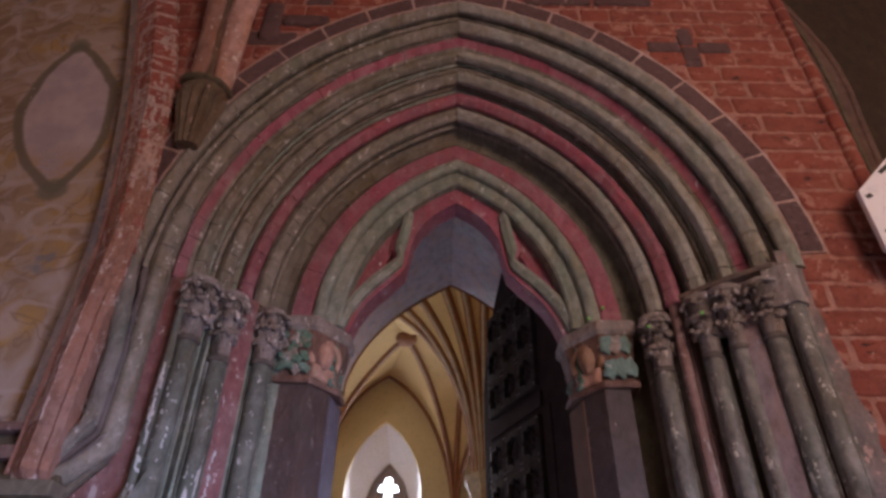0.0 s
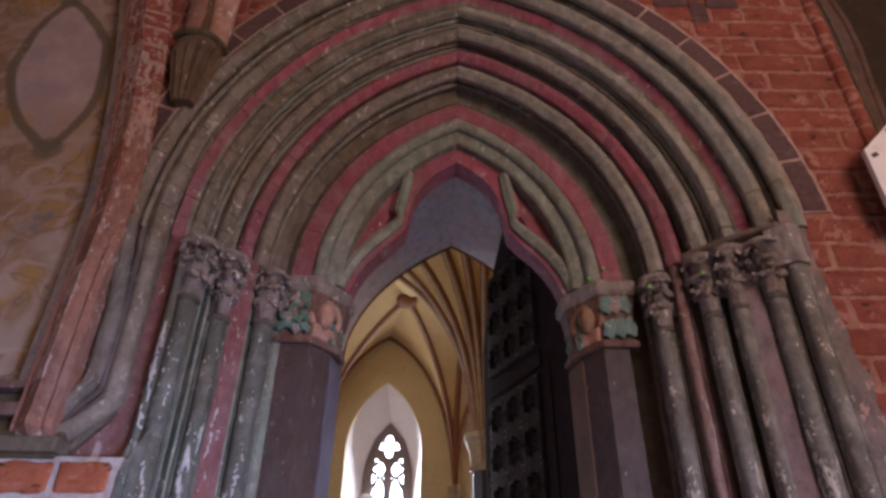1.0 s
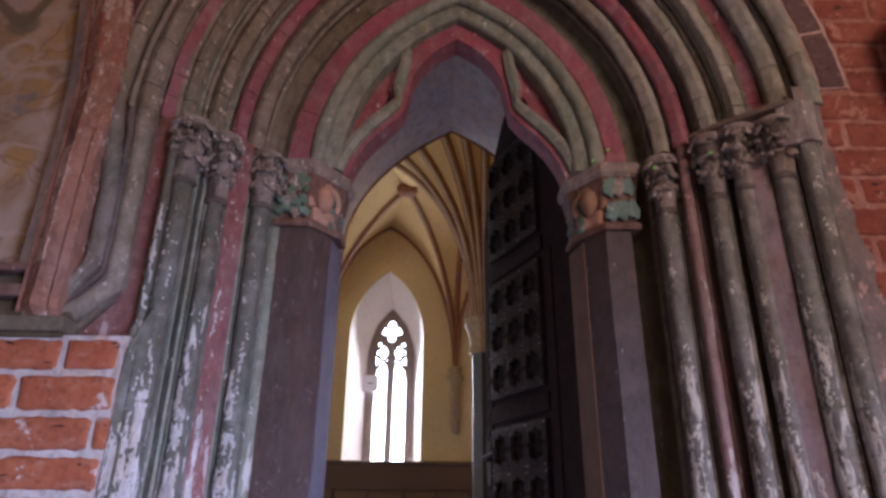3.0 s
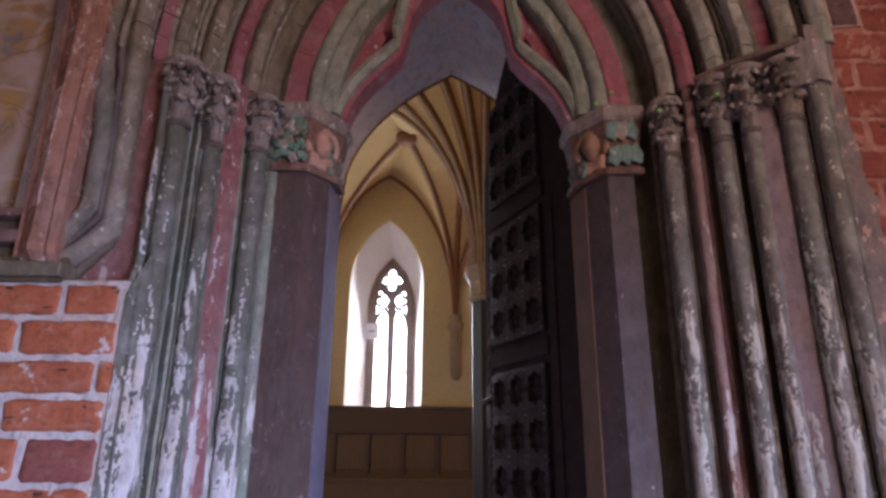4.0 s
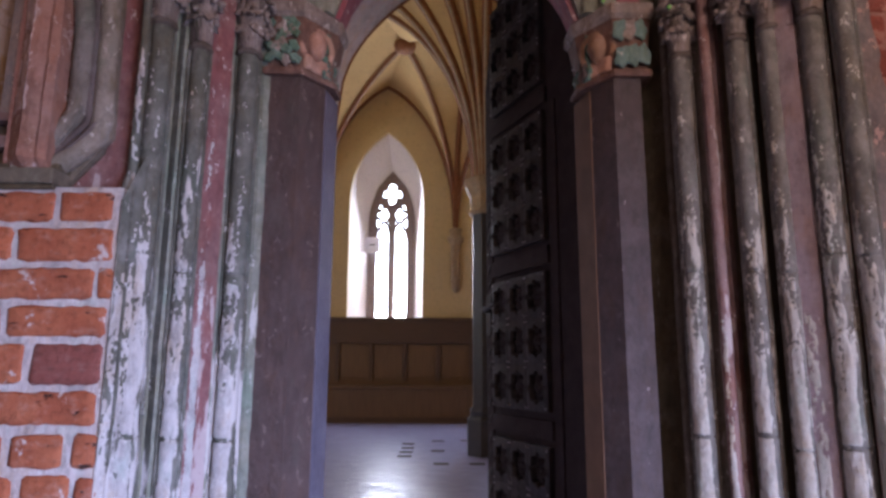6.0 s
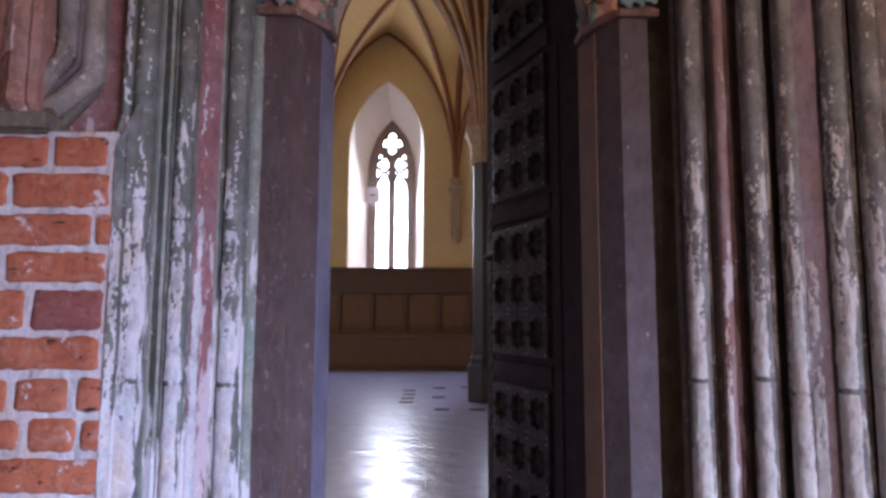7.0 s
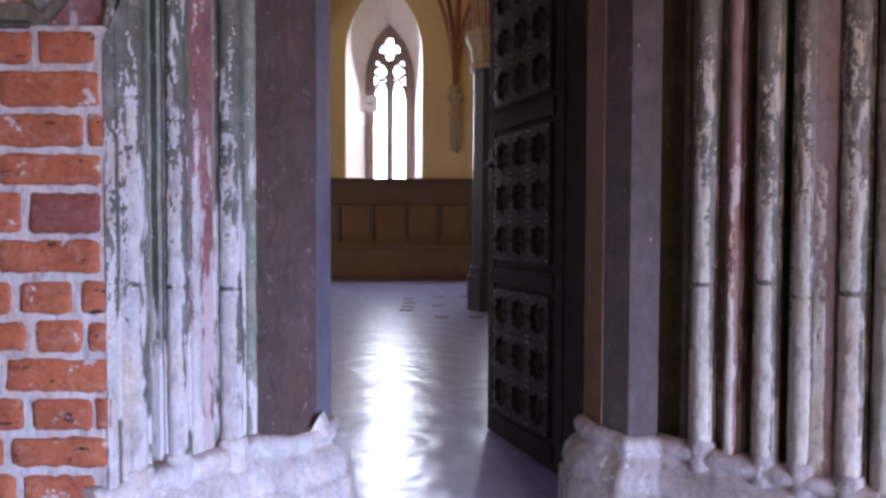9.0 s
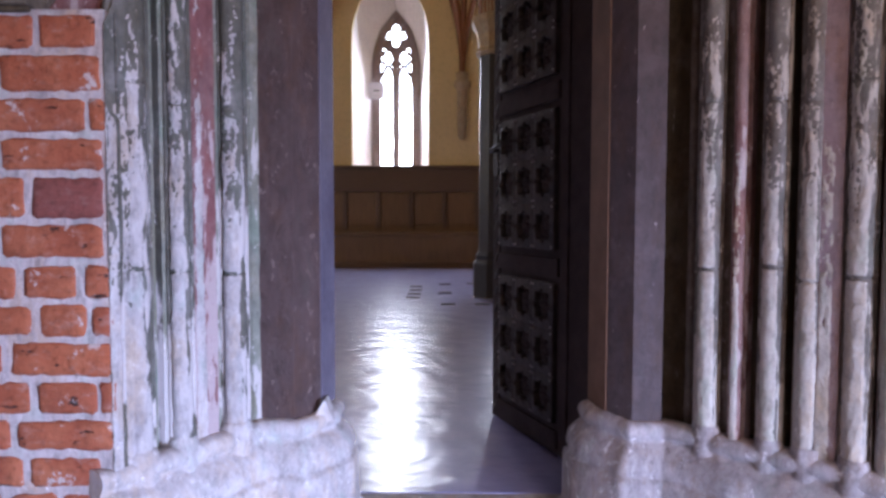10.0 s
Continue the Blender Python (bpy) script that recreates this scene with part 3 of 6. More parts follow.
def crocket(base, out, tang, height, reach, width, rng):
    """One carved leaf: it rises along the bell, swings out and curls over at its tip, ribbed along the middle."""
    steps, rings = 11, []
    curl, lean = rng.uniform(0.20, 0.40), rng.uniform(-0.5, 0.5)
    for k in range(steps + 1):
        q = k / steps
        rise = math.sin(min(q / 0.72, 1.0) * math.pi / 2)
        tip = max(0.0, (q - 0.72) / 0.28)
        p = base + Vector((0, 0, height * (rise - curl * tip ** 1.6))) + out * (reach * (q ** 1.8 + 0.22 * math.sin(tip * math.pi / 2))) + tang * (lean * width * q)
        w = width * (0.55 + 0.55 * math.sin(q * math.pi * 0.9)) * (1 + 0.24 * math.cos(q * math.pi * 5.0)) * (0.55 if k == steps else 1.0)
        ring = []
        for j, (u, f) in enumerate(((-1.0, -0.004), (-0.62, 0.006), (-0.28, -0.001), (0.0, 0.009), (0.28, -0.001), (0.62, 0.006), (1.0, -0.004), (0.5, -0.013), (-0.5, -0.013))):
            ring.append(wob(p + tang * (u * w * 0.5) + out * f, width * 0.14, 34))
        rings.append(ring)
    return loft(rings)


def leaf_capital(parent, side, cx, cy, z0, z1, rad, wide, material, seed):
    """Bell with a ring at its neck, two tiers of curling leaves with small berries and a thin top slab."""
    rng = random.Random(seed)
    h = z1 - z0
    bell = [(rad * 1.05, 0), (rad * 1.30, 0.015), (rad * 1.36, 0.045), (rad * 1.26, 0.075), (rad * 1.0, 0.09), (rad * 1.0, 0.2), (rad * 1.15, 0.5), (wide * 0.72, 0.80), (wide * 0.80, 0.88)]
    rings = [[wob((side * cx + r * math.cos(t), cy + r * math.sin(t), z0 + h * k), 0.003, 20) for t in [2 * math.pi * j / 14 for j in range(14)]] for r, k in bell]
    # Bell coloured dark to stand for shade between the leaves.
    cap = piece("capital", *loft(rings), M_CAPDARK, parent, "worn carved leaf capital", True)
    rings = [[wob((side * cx + r * math.cos(t), cy + r * math.sin(t), z0 + h * k), 0.004, 16) for t in [2 * math.pi * j / 12 for j in range(12)]] for r, k in ((wide * 0.78, 0.90), (wide * 0.95, 0.92), (wide * 1.0, 0.96), (wide * 0.94, 1.0))]
    piece("abacus", *loft(rings), material, cap, "", True)
    face = math.atan2(-cy, -side * cx)
    for zk, hk, rr, n, reach, width in ((0.10, 0.34, rad * 0.98, 7, wide * 0.30, 0.040), (0.36, 0.34, rad * 1.08, 7, wide * 0.36, 0.044), (0.58, 0.34, rad * 1.25, 7, wide * 0.40, 0.046)):
        for j in range(n):
            a = face + radians(-115 + 230 * (j + rng.uniform(0.35, 0.65)) / n)
            dirv, tang = Vector((math.cos(a), math.sin(a), 0)), Vector((-math.sin(a), math.cos(a), 0))
            foot = Vector((side * cx, cy, z0 + h * zk)) + dirv * rr
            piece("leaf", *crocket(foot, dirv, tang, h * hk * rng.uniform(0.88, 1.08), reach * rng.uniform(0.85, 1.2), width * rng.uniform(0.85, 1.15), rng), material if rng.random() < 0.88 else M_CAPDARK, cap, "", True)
            if zk > 0.3 and rng.random() < 0.75:
                bm = bmesh.new()
                c = foot + dirv * reach * 0.75 + tang * rng.uniform(-0.022, 0.022) + Vector((0, 0, h * hk * rng.uniform(0.05, 0.45)))
                bmesh.ops.create_icosphere(bm, subdivisions=2, radius=rng.uniform(0.009, 0.015), matrix=Matrix.Translation(c))
                for v in bm.verts:
                    v.co = wob(v.co, 0.004, 50)
                part("berry", bm, material, cap, "", True)
    return cap


def crust(parent, place, span, width, z0, z1, centre, half, seed, dense=0.0, top=1.75, coat_paint=None, label="flaking white limewash crust"):
    """A thin ragged coat of limewash: it stands proud of the stone where it is left and dips below it where it has flaked off."""
    ns, nz = max(6, int(width / 0.0036)), int((z1 - z0) / 0.0065)
    level, verts = [], []
    for i in range(nz + 1):
        z = z0 + (z1 - z0) * i / nz
        h = (z - 0.3) / (top - 0.3)
        bias = dense + 0.50 - 0.85 * h
        for j in range(ns + 1):
            k = j / ns
            m = k * width
            band = 0.30 - 1.5 * max(0.0, abs(k - centre) - half) / 0.25
            rag = 1.0 - 0.5 * max(0.0, min(1.0, 1 - h))
            v = bias + band - 0.25 + rag * (0.40 * noise.noise(Vector((m * 22, z * 4, seed))) + 0.40 * noise.noise(Vector((m * 60, z * 17, seed + 7))) + 0.38 * noise.noise(Vector((m * 130, z * 85, seed + 3))))
            if j in (0, ns):
                v = -1.0
            level.append(v)
            verts.append(place(span[0] + (span[1] - span[0]) * k, z, max(-0.004, min(0.0026, v * 0.02))))
    faces = []
    for i in range(nz):
        for j in range(ns):
            q = (i * (ns + 1) + j, i * (ns + 1) + j + 1, (i + 1) * (ns + 1) + j + 1, (i + 1) * (ns + 1) + j)
            if max(level[p] for p in q) > -0.05:
                faces.append(q)
    used = sorted({p for q in faces for p in q})
    back = {p: n for n, p in enumerate(used)}
    coat = piece("limewash_crust", [verts[p] for p in used], [tuple(back[p] for p in q) for q in faces], coat_paint or M_CRUST, parent, "", True)
    return tagged(coat, label, kind="stuff")


def colonnette(side, where, u, d, rad, z0, z1, cap, material, label, seed, dense=0.0):
    """One shaft with its thin side fillets, flaking limewash and, where it has one, its capital."""
    cx, cy = where(u, d)
    joints = [z for z in (0.86 + 0.02 * (seed % 3), 1.47 - 0.015 * (seed % 4)) if z0 < z < z1]
    zs, z = [], z0
    while z < z1:
        zs.append(z)
        z += 0.022
    zs.append(z1)
    zs = sorted(zs + [q + o for q in joints for o in (-0.004, -0.0015, 0.0015, 0.004)])
    rings = []
    for z in zs:
        nick = 0.006 if any(abs(z - q) < 0.002 for q in joints) else 0.0
        rings.append([worn((side * cx + (rad - nick) * math.cos(t), cy + (rad - nick) * math.sin(t), z), 0.0062) for t in [2 * math.pi * j / 20 for j in range(20)]])
    shaft = piece("colonnette", *loft(rings), material, portal, label, True)
    face = math.atan2(-cy, -side * cx)

    def skin(a, z, h):
        if any(abs(z - q) < 0.0045 for q in joints):
            h -= 0.010
        p = worn((side * cx + rad * math.cos(a), cy + rad * math.sin(a), z), 0.0062)
        return p + Vector((math.cos(a), math.sin(a), 0)) * h
    crust(shaft, skin, (face - radians(85), face + radians(85)), rad * radians(170), 0.24, min(z1, 2.25), 0.32 if side > 0 else 0.36, 0.30 if side > 0 else 0.22, seed * 3.7, dense + (0.14 if side > 0 else 0.10), 1.66 if side > 0 else 1.72, M_CRUSTWARM if side > 0 else M_CRUST)
    for off in (-1, 1):
        a = face + radians(100) * off
        fx, fy = side * cx + (rad + 0.004) * math.cos(a), cy + (rad + 0.004) * math.sin(a)
        rings = [[worn((fx + 0.008 * math.cos(t), fy + 0.008 * math.sin(t), z), 0.003) for t in [2 * math.pi * j / 6 for j in range(6)]] for z in lev(z0, z1, 40)]
        piece("side_fillet", *loft(rings), material, shaft, "", True)
    if cap:
        leaf_capital(shaft, side, cx, cy, cap[0], cap[1], rad, cap[2], M_CAP, seed)
    return shaft


def ru(u):
    """The right jamb is drawn together a little towards its outer end."""
    return u if u < 0.6 else u - 0.12 * (u - 0.6)


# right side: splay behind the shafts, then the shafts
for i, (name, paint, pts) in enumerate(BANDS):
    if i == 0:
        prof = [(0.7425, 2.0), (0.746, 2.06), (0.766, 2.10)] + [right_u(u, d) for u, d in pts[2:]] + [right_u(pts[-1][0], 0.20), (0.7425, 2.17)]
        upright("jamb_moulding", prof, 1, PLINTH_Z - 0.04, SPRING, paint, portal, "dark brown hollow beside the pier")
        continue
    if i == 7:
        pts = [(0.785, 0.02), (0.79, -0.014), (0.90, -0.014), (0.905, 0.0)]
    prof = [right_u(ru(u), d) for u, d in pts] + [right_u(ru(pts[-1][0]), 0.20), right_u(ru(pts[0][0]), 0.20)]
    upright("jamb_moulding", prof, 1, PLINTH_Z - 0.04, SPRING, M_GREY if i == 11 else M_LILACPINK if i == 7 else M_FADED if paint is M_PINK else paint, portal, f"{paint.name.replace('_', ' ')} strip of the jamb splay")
upright("jamb_moulding", round_profile(right_u, 0.385, 0.0, 0.021), 1, PLINTH_Z - 0.04, SPRING, M_FADED, portal, "thin rose-painted roll", True)
upright("jamb_moulding", round_profile(right_u, 0.115, 0.040, 0.017), 1, PLINTH_Z - 0.04, SPRING, M_DARKROLL, portal, "thin dark roll deep in the hollow", True)
crust(portal, lambda u, z, h: worn((right_u(0.385, 0.0)[0] - (0.021 + h) * math.cos(u), right_u(0.385, 0.0)[1] - (0.021 + h) * math.sin(u), z), 0.004), (radians(-10), radians(120)), 0.048, 0.26, 1.7, 0.45, 0.2, 13.0, -0.02, 1.5, M_CRUSTWARM)
colonnette(1, right_u, 0.235, 0.0, 0.035, 0.22, 2.30, (2.29, 2.555, 0.070), M_SHAFT, "grey stone shaft with flaking limewash", 1)
colonnette(1, right_u, 0.560, -0.002, 0.030, 0.22, 2.30, (2.285, 2.565, 0.076), M_SHAFT, "slender grey shaft with flaking limewash", 2)
colonnette(1, right_u, ru(0.748), 0.0, 0.030, 0.22, 2.30, (2.288, 2.565, 0.074), M_SHAFT, "slender grey shaft with flaking limewash", 3)
colonnette(1, right_u, ru(0.985), 0.0, 0.035, 0.22, 2.30, (2.285, 2.535, 0.076), M_SHAFT, "outer grey shaft with flaking limewash", 4)
colonnette(1, right_u, ru(1.150), 0.0, 0.030, 0.22, SPRING, None, M_SHAFT, "outermost worn roll", 5)

# left side
LBANDS = [
    ("hollow", M_GREEN, [(0.0, 0.0), (0.04, 0.015), (0.07, 0.04), (0.10, 0.03)]),
    ("fillet", M_GREEN, [(0.10, 0.03), (0.30, 0.03)]),
    ("hollow", M_GREYGREEN, [(0.30, 0.03), (0.31, 0.06), (0.33, 0.0)]),
    ("chamfer", M_PINK, [(0.33, 0.0), (0.54, 0.0)]),
    ("fillet", M_GREEN, [(0.54, 0.0), (0.55, 0.03), (0.66, 0.03)]),
    ("hollow", M_GREYGREEN, [(0.66, 0.03), (0.67, 0.06), (0.70, 0.03)]),
    ("fillet", M_GREEN, [(0.70, 0.03), (0.80, 0.018), (0.90, 0.03)]),
    ("outer", M_PINK, [(0.90, 0.03), (0.93, 0.0), (1.05, 0.0)]),
    ]
piece("jamb_moulding", *loft([[worn((-1.052 - k * 0.05, 1.612 + k * 0.04, z), 0.004), worn((-1.175, 1.612 + k * 0.04, z), 0.004), Vector((-1.175, 1.74, z)), Vector((-1.05, 1.74, z))] for k, z in ((h * h, 1.69 + 0.89 * h) for h in lev(0.0, 1.0, 16))]), M_ROSE, portal, "rose-painted strip beside the outer moulding")
for name, paint, pts in LBANDS:
    prof = [left_u(u, d) for u, d in pts] + [left_u(pts[-1][0], 0.20), left_u(pts[0][0], 0.20)]
    if name == "outer":
        upright("jamb_moulding", prof, -1, PLINTH_Z - 0.04, 1.64, M_GREYGREEN, portal, "limewashed outer strip of the jamb splay")
        continue
    upright("jamb_moulding", prof, -1, PLINTH_Z - 0.04, SPRING, M_ROSE if paint is M_PINK else paint, portal, f"{paint.name.replace('_', ' ')} strip of the jamb splay")
colonnette(-1, left_u, 0.20, 0.0, 0.040, 0.22, 2.31, (2.30, 2.56, 0.070), M_GREYGREEN, "grey-green shaft with flaking limewash", 6)
colonnette(-1, left_u, 0.575, 0.0, 0.032, 0.22, 2.25, (2.235, 2.54, 0.072), M_GREYGREEN, "slender grey-green shaft with flaking limewash", 7)
colonnette(-1, left_u, 0.84, 0.0, 0.036, 0.22, 2.27, (2.26, 2.53, 0.074), M_GREYGREEN, "grey-green shaft with flaking limewash", 8)
rings = []
for z in lev(0.2, 1.60, 30) + lev(1.62, 1.80, 6):
    k = max(0.0, (z - 1.60) / 0.20)
    rings.append([worn((-r, y, z), 0.004) for r, y in round_profile(left_u, 0.98 - 0.05 * k, 0.02 * k, 0.028 * (1 - 0.85 * k))])
piece("jamb_moulding", *loft(rings), M_GREYGREEN, portal, "outer limewashed roll tapering out at its top", True)
upright("jamb_moulding", round_profile(left_u, 0.945, 0.006, 0.014), -1, 1.60, 2.47, M_GREYGREEN, portal, "thin grey-green roll", True)
crust(portal, lambda u, z, h: worn((-1.043 - 0.035 * u, 1.568 - 0.012 * math.sin(u * math.pi) - h, z), 0.004), (0.0, 1.0), 0.04, 1.62, 2.25, 0.5, 0.3, 44.0, -0.08, 2.4)
rings = []
for z in lev(PLINTH_Z - 0.04, 1.62, 28) + lev(1.63, 1.78, 6):
    k = max(0.0, (z - 1.62) / 0.16)
    rings.append([worn((x + 0.036 * k * (x < -1.05), y + 0.06 * k * (y < 1.55), z), 0.003) for x, y in ((-1.0615, 1.519), (-1.020, 1.60), (-1.020, 1.72), (-1.0615, 1.72))])
piece("jamb_moulding", *loft(rings), M_GREYGREEN, portal, "grey-green strip against the brick")
crust(portal, lambda u, z, h: worn((-1.0615 + 0.0415 * u, 1.519 + 0.081 * u - h, z), 0.004), (0.0, 1.0), 0.091, 0.26, 1.64, 0.4, 0.40, 17.0, 0.02, 1.7)
upright("jamb_moulding", [(1.0405 + 0.006 * math.cos(t), 1.553 + 0.006 * math.sin(t)) for t in [math.pi * k / 3 for k in range(6)]], -1, PLINTH_Z, 1.66, M_GREYGREEN, portal, "thin dark bead in the limewashed strip", True)
# limewash left on the flat strips
def flat_skin(side, where, d):
    def place(u, z, h):
        r, y = where(u, d - h)
        return worn((side * r, y, z), 0.004)
    return place


crust(portal, flat_skin(-1, left_u, 0.0), (0.34, 0.53), 0.105, 0.26, 2.0, 0.55, 0.08, 91.0, 0.14, 1.8)
crust(portal, flat_skin(-1, left_u, 0.0), (0.91, 1.05), 0.078, 0.26, 1.66, 0.5, 0.42, 55.0, 0.15, 1.7)
crust(portal, flat_skin(1, right_u, -0.014), (ru(0.792), ru(0.898)), 0.066, 0.26, 1.7, 0.35, 0.25, 71.0, -0.04, 1.6, M_CRUSTWARM)
crust(portal, flat_skin(1, right_u, 0.0), (1.06, 1.125), 0.042, 0.26, 1.9, 0.5, 0.3, 37.0, -0.10, 1.7)
# carved block above the outermost capital
prof = [right_u(0.985, -0.045), right_u(1.12, -0.045), right_u(1.16, 0.0), right_u(1.12, 0.10), right_u(0.985, 0.10)]
piece("impost_block", *loft([[worn((r, y, z), 0.008) for r, y in prof] for z in lev(2.40, 2.565, 6)]), M_CAP, portal, "plain worn stone beside the outermost capital")
# shared moulded slab over the outer capitals on the right
prof = [right_u(0.47, -0.075), right_u(0.70, -0.085), right_u(0.90, -0.075), right_u(1.06, -0.06), right_u(1.10, 0.0), right_u(1.06, 0.10), right_u(0.47, 0.10)]
grow = lambda k: [(1.0 * r + (k * 0.62), y + k * 0.72) for r, y in prof]
piece("impost_slab", *loft([[worn((r, y, z), 0.006) for r, y in grow(g)] for z, g in ((2.566, 0.035), (2.571, 0.018), (2.584, 0.014), (2.592, 0.02), (2.596, 0.035))]), M_SLAB, portal, "thin moulded slab over the outer capitals", False)
# Small green chips stand in for laser-like dots of light on the stone.
for x, y, z in ((0.672, 1.985, 2.66), (0.600, 1.978, 2.60), (0.800, 1.80, 2.465), (0.975, 1.665, 2.455), (-0.775, 1.93, 2.50)):
    bm = bmesh.new()
    bmesh.ops.create_icosphere(bm, subdivisions=1, radius=0.009)
    for v in bm.verts:
        v.co = wob(Vector((x, y, z)) + v.co, 0.004, 60)
    part("paint_fleck", bm, M_GREENDOT, portal, "bright green fleck of old paint")

# jambs: plain dark purple piers with a chamfer towards the opening
for side, word in ((-1, "left"), (1, "right")):
    inner = [(0.559, 2.102), (0.555, 2.110)] if side < 0 else [(0.566, 2.092), (0.562, 2.100)]
    prof = [(0.755 if side < 0 else 0.742, 2.0), (0.632, 2.0)] + inner + [(0.530, 2.275), (0.68, 2.28), (0.68, 2.30), (0.95, 2.30)] + ([(0.95, 2.0)] if side < 0 else [(0.95, 2.19), (0.742, 2.19)])
    upright("jamb_pier", prof, side, PLINTH_Z - 0.02, 2.27, M_PURPLE if side < 0 else M_PALEPURPLE, portal, "plain dark purple stone pier with chamfered inner edge", False, 0.3, 0.0015)
    # block capital: necking, hollow body, top slab following the pier's plan
    plan = [(0.775, 1.985), (0.632, 1.985), (0.522, 2.13), (0.520, 2.24), (0.80, 2.24)]
    mid = (0.68, 2.16)

    def ring(grow, z, plan=plan, mid=mid, side=side):
        return [Vector((side * (mid[0] + (r - mid[0]) * grow), mid[1] + (y - mid[1]) * grow, z)) for r, y in plan]

    low = 2.27
    cap = piece("block_capital", *loft([ring(1.05, low), ring(1.08, low + 0.012), ring(1.05, low + 0.03), ring(0.95, low + 0.035), ring(0.95, low + 0.10), ring(1.05, low + 0.20), ring(1.10, low + 0.245)]),
                M_CAPBODY, portal, "painted block capital with leaves and a worn carved head", False)
    piece("abacus", *loft([ring(1.12, low + 0.245), ring(1.20, low + 0.262), ring(1.20, low + 0.30), ring(1.14, low + 0.315)]), M_CAP, cap, "grey moulded top slab")
    # a worn head-like boss on the chamfer and leaves on both faces
    bm = bmesh.new()
    bmesh.ops.create_uvsphere(bm, u_segments=14, v_segments=10, radius=1.0)
    c = Vector((side * 0.585, 2.045, low + 0.15))
    for v in bm.verts:
        p = Vector((v.co.x * 0.044, v.co.y * 0.050, v.co.z * 0.066))
        if v.co.z < -0.3:
            p.x *= 0.85
            p.y *= 0.9
        v.co = wob(c + p, 0.006, 24)
    part("carved_boss", bm, M_SALMON if side < 0 else M_ORANGE, cap, "worn rounded boss in pale salmon paint", True)
    arch_pts = [Vector((side * (0.585 - 0.0584 * 0.92 * math.cos(q)), 2.048 + 0.0813 * 0.62 * math.cos(q), low + 0.145 + 0.075 * math.sin(q))) for q in [radians(-35 + 250 * k / 16) for k in range(17)]]
    piece("carved_hood", *loft([[wob(v, 0.004, 40) for v in r] for r in tube_rings(arch_pts, 0.015, 8)]), M_SALMON if side < 0 else M_ORANGE, cap, "carved frame round the boss", True)
    bm = bmesh.new()
    bmesh.ops.create_cube(bm, size=1.0)
    bmesh.ops.subdivide_edges(bm, edges=bm.edges[:], cuts=4, use_grid_fill=True)
    for v in bm.verts:
        q = v.co
        fold = 0.006 * math.cos(q.x * 22)
        v.co = wob(Vector((side * 0.588, 2.052, low + 0.066)) + Vector((side * (-0.0584 * q.x) * 1.5, 0.0813 * q.x * 1.25, q.z * 0.062)) + Vector((-side * 0.81, -0.58, 0)) * (-q.y * 0.026 + fold), 0.006, 30)
    part("carved_drapery", bm, M_SALMON, cap, "pale pink carved folds under the boss", True)
    rng = random.Random(40 + side)
    spots = [(0, u, w) for w in ((0.065, 0.12, 0.175, 0.22) if side < 0 else (0.085, 0.19)) for u in ((0.05, 0.35, 0.65, 0.95) if side < 0 else (0.12, 0.5, 0.88))] + [(1, u, w) for w in (0.04, 0.10, 0.16, 0.22) for u in (0.0, 0.3, 0.6, 0.9)]
    for face, u, w in spots:
        u, w = u + rng.uniform(-0.08, 0.08), w + rng.uniform(-0.015, 0.015)
        if face == 0:
            c, tang, out = Vector((side * (0.652 + 0.108 * u), 1.980, low + w)), Vector((side, 0, 0)), Vector((0, -1, 0))
        else:
            c, tang, out = Vector((side * (0.556 - 0.02 * u), 2.09 + 0.12 * u, low + w)), Vector((-side * 0.4, 0.92, 0)), Vector((-side * 0.92, -0.4, 0))
        turn, size = (rng.uniform(-1.3, 1.3), rng.uniform(0.8, 1.15)) if side < 0 or face else (rng.uniform(-0.25, 0.25), rng.uniform(1.35, 1.6))
        bm = bmesh.new()
        bmesh.ops.create_icosphere(bm, subdivisions=3, radius=1.0)
        for v in bm.verts:
            q = v.co.copy()
            lobes = 1.0 + 0.13 * math.cos(5 * math.atan2(q.z, q.x) + turn)
            lx, lz = q.x * 0.020 * lobes * size, q.z * 0.031 * lobes * size
            v.co = wob(c + tang * (lx * math.cos(turn) - lz * math.sin(turn)) + Vector((0, 0, lx * math.sin(turn) + lz * math.cos(turn))) + out * (q.y * 0.011 + 0.004 + 0.010 * abs(q.z) - 0.007 * max(0, 1 - abs(q.x) * 4)), 0.006, 30)
        part("carved_leaf", bm, (M_CAPTEAL if side > 0 and face == 0 else M_CAPGREEN) if rng.random() < 0.8 else M_CAP, cap, "", True)

# polished inner face of the jamb; the daylight it mirrors also tints its colour
facet = [(-0.5545, 2.1125), (-0.5305, 2.271), (-0.5265, 2.270), (-0.5505, 2.1115)]
piece("jamb_reveal", *prism([Vector((x, y, PLINTH_Z)) for x, y in facet], [Vector((x, y, 2.26)) for x, y in facet]), M_POLISHED, portal, "smooth painted inner face of the jamb")

# Thin slab carrying the hall's warm bounce as colour.
facet = [(0.5615, 2.1025), (0.5305, 2.271), (0.5265, 2.270), (0.5575, 2.1015)]
piece("jamb_reveal", *prism([Vector((x, y, PLINTH_Z)) for x, y in facet], [Vector((x, y, 2.26)) for x, y in facet]), M_WARMBOUNCE, portal, "brown painted inner face of the jamb")

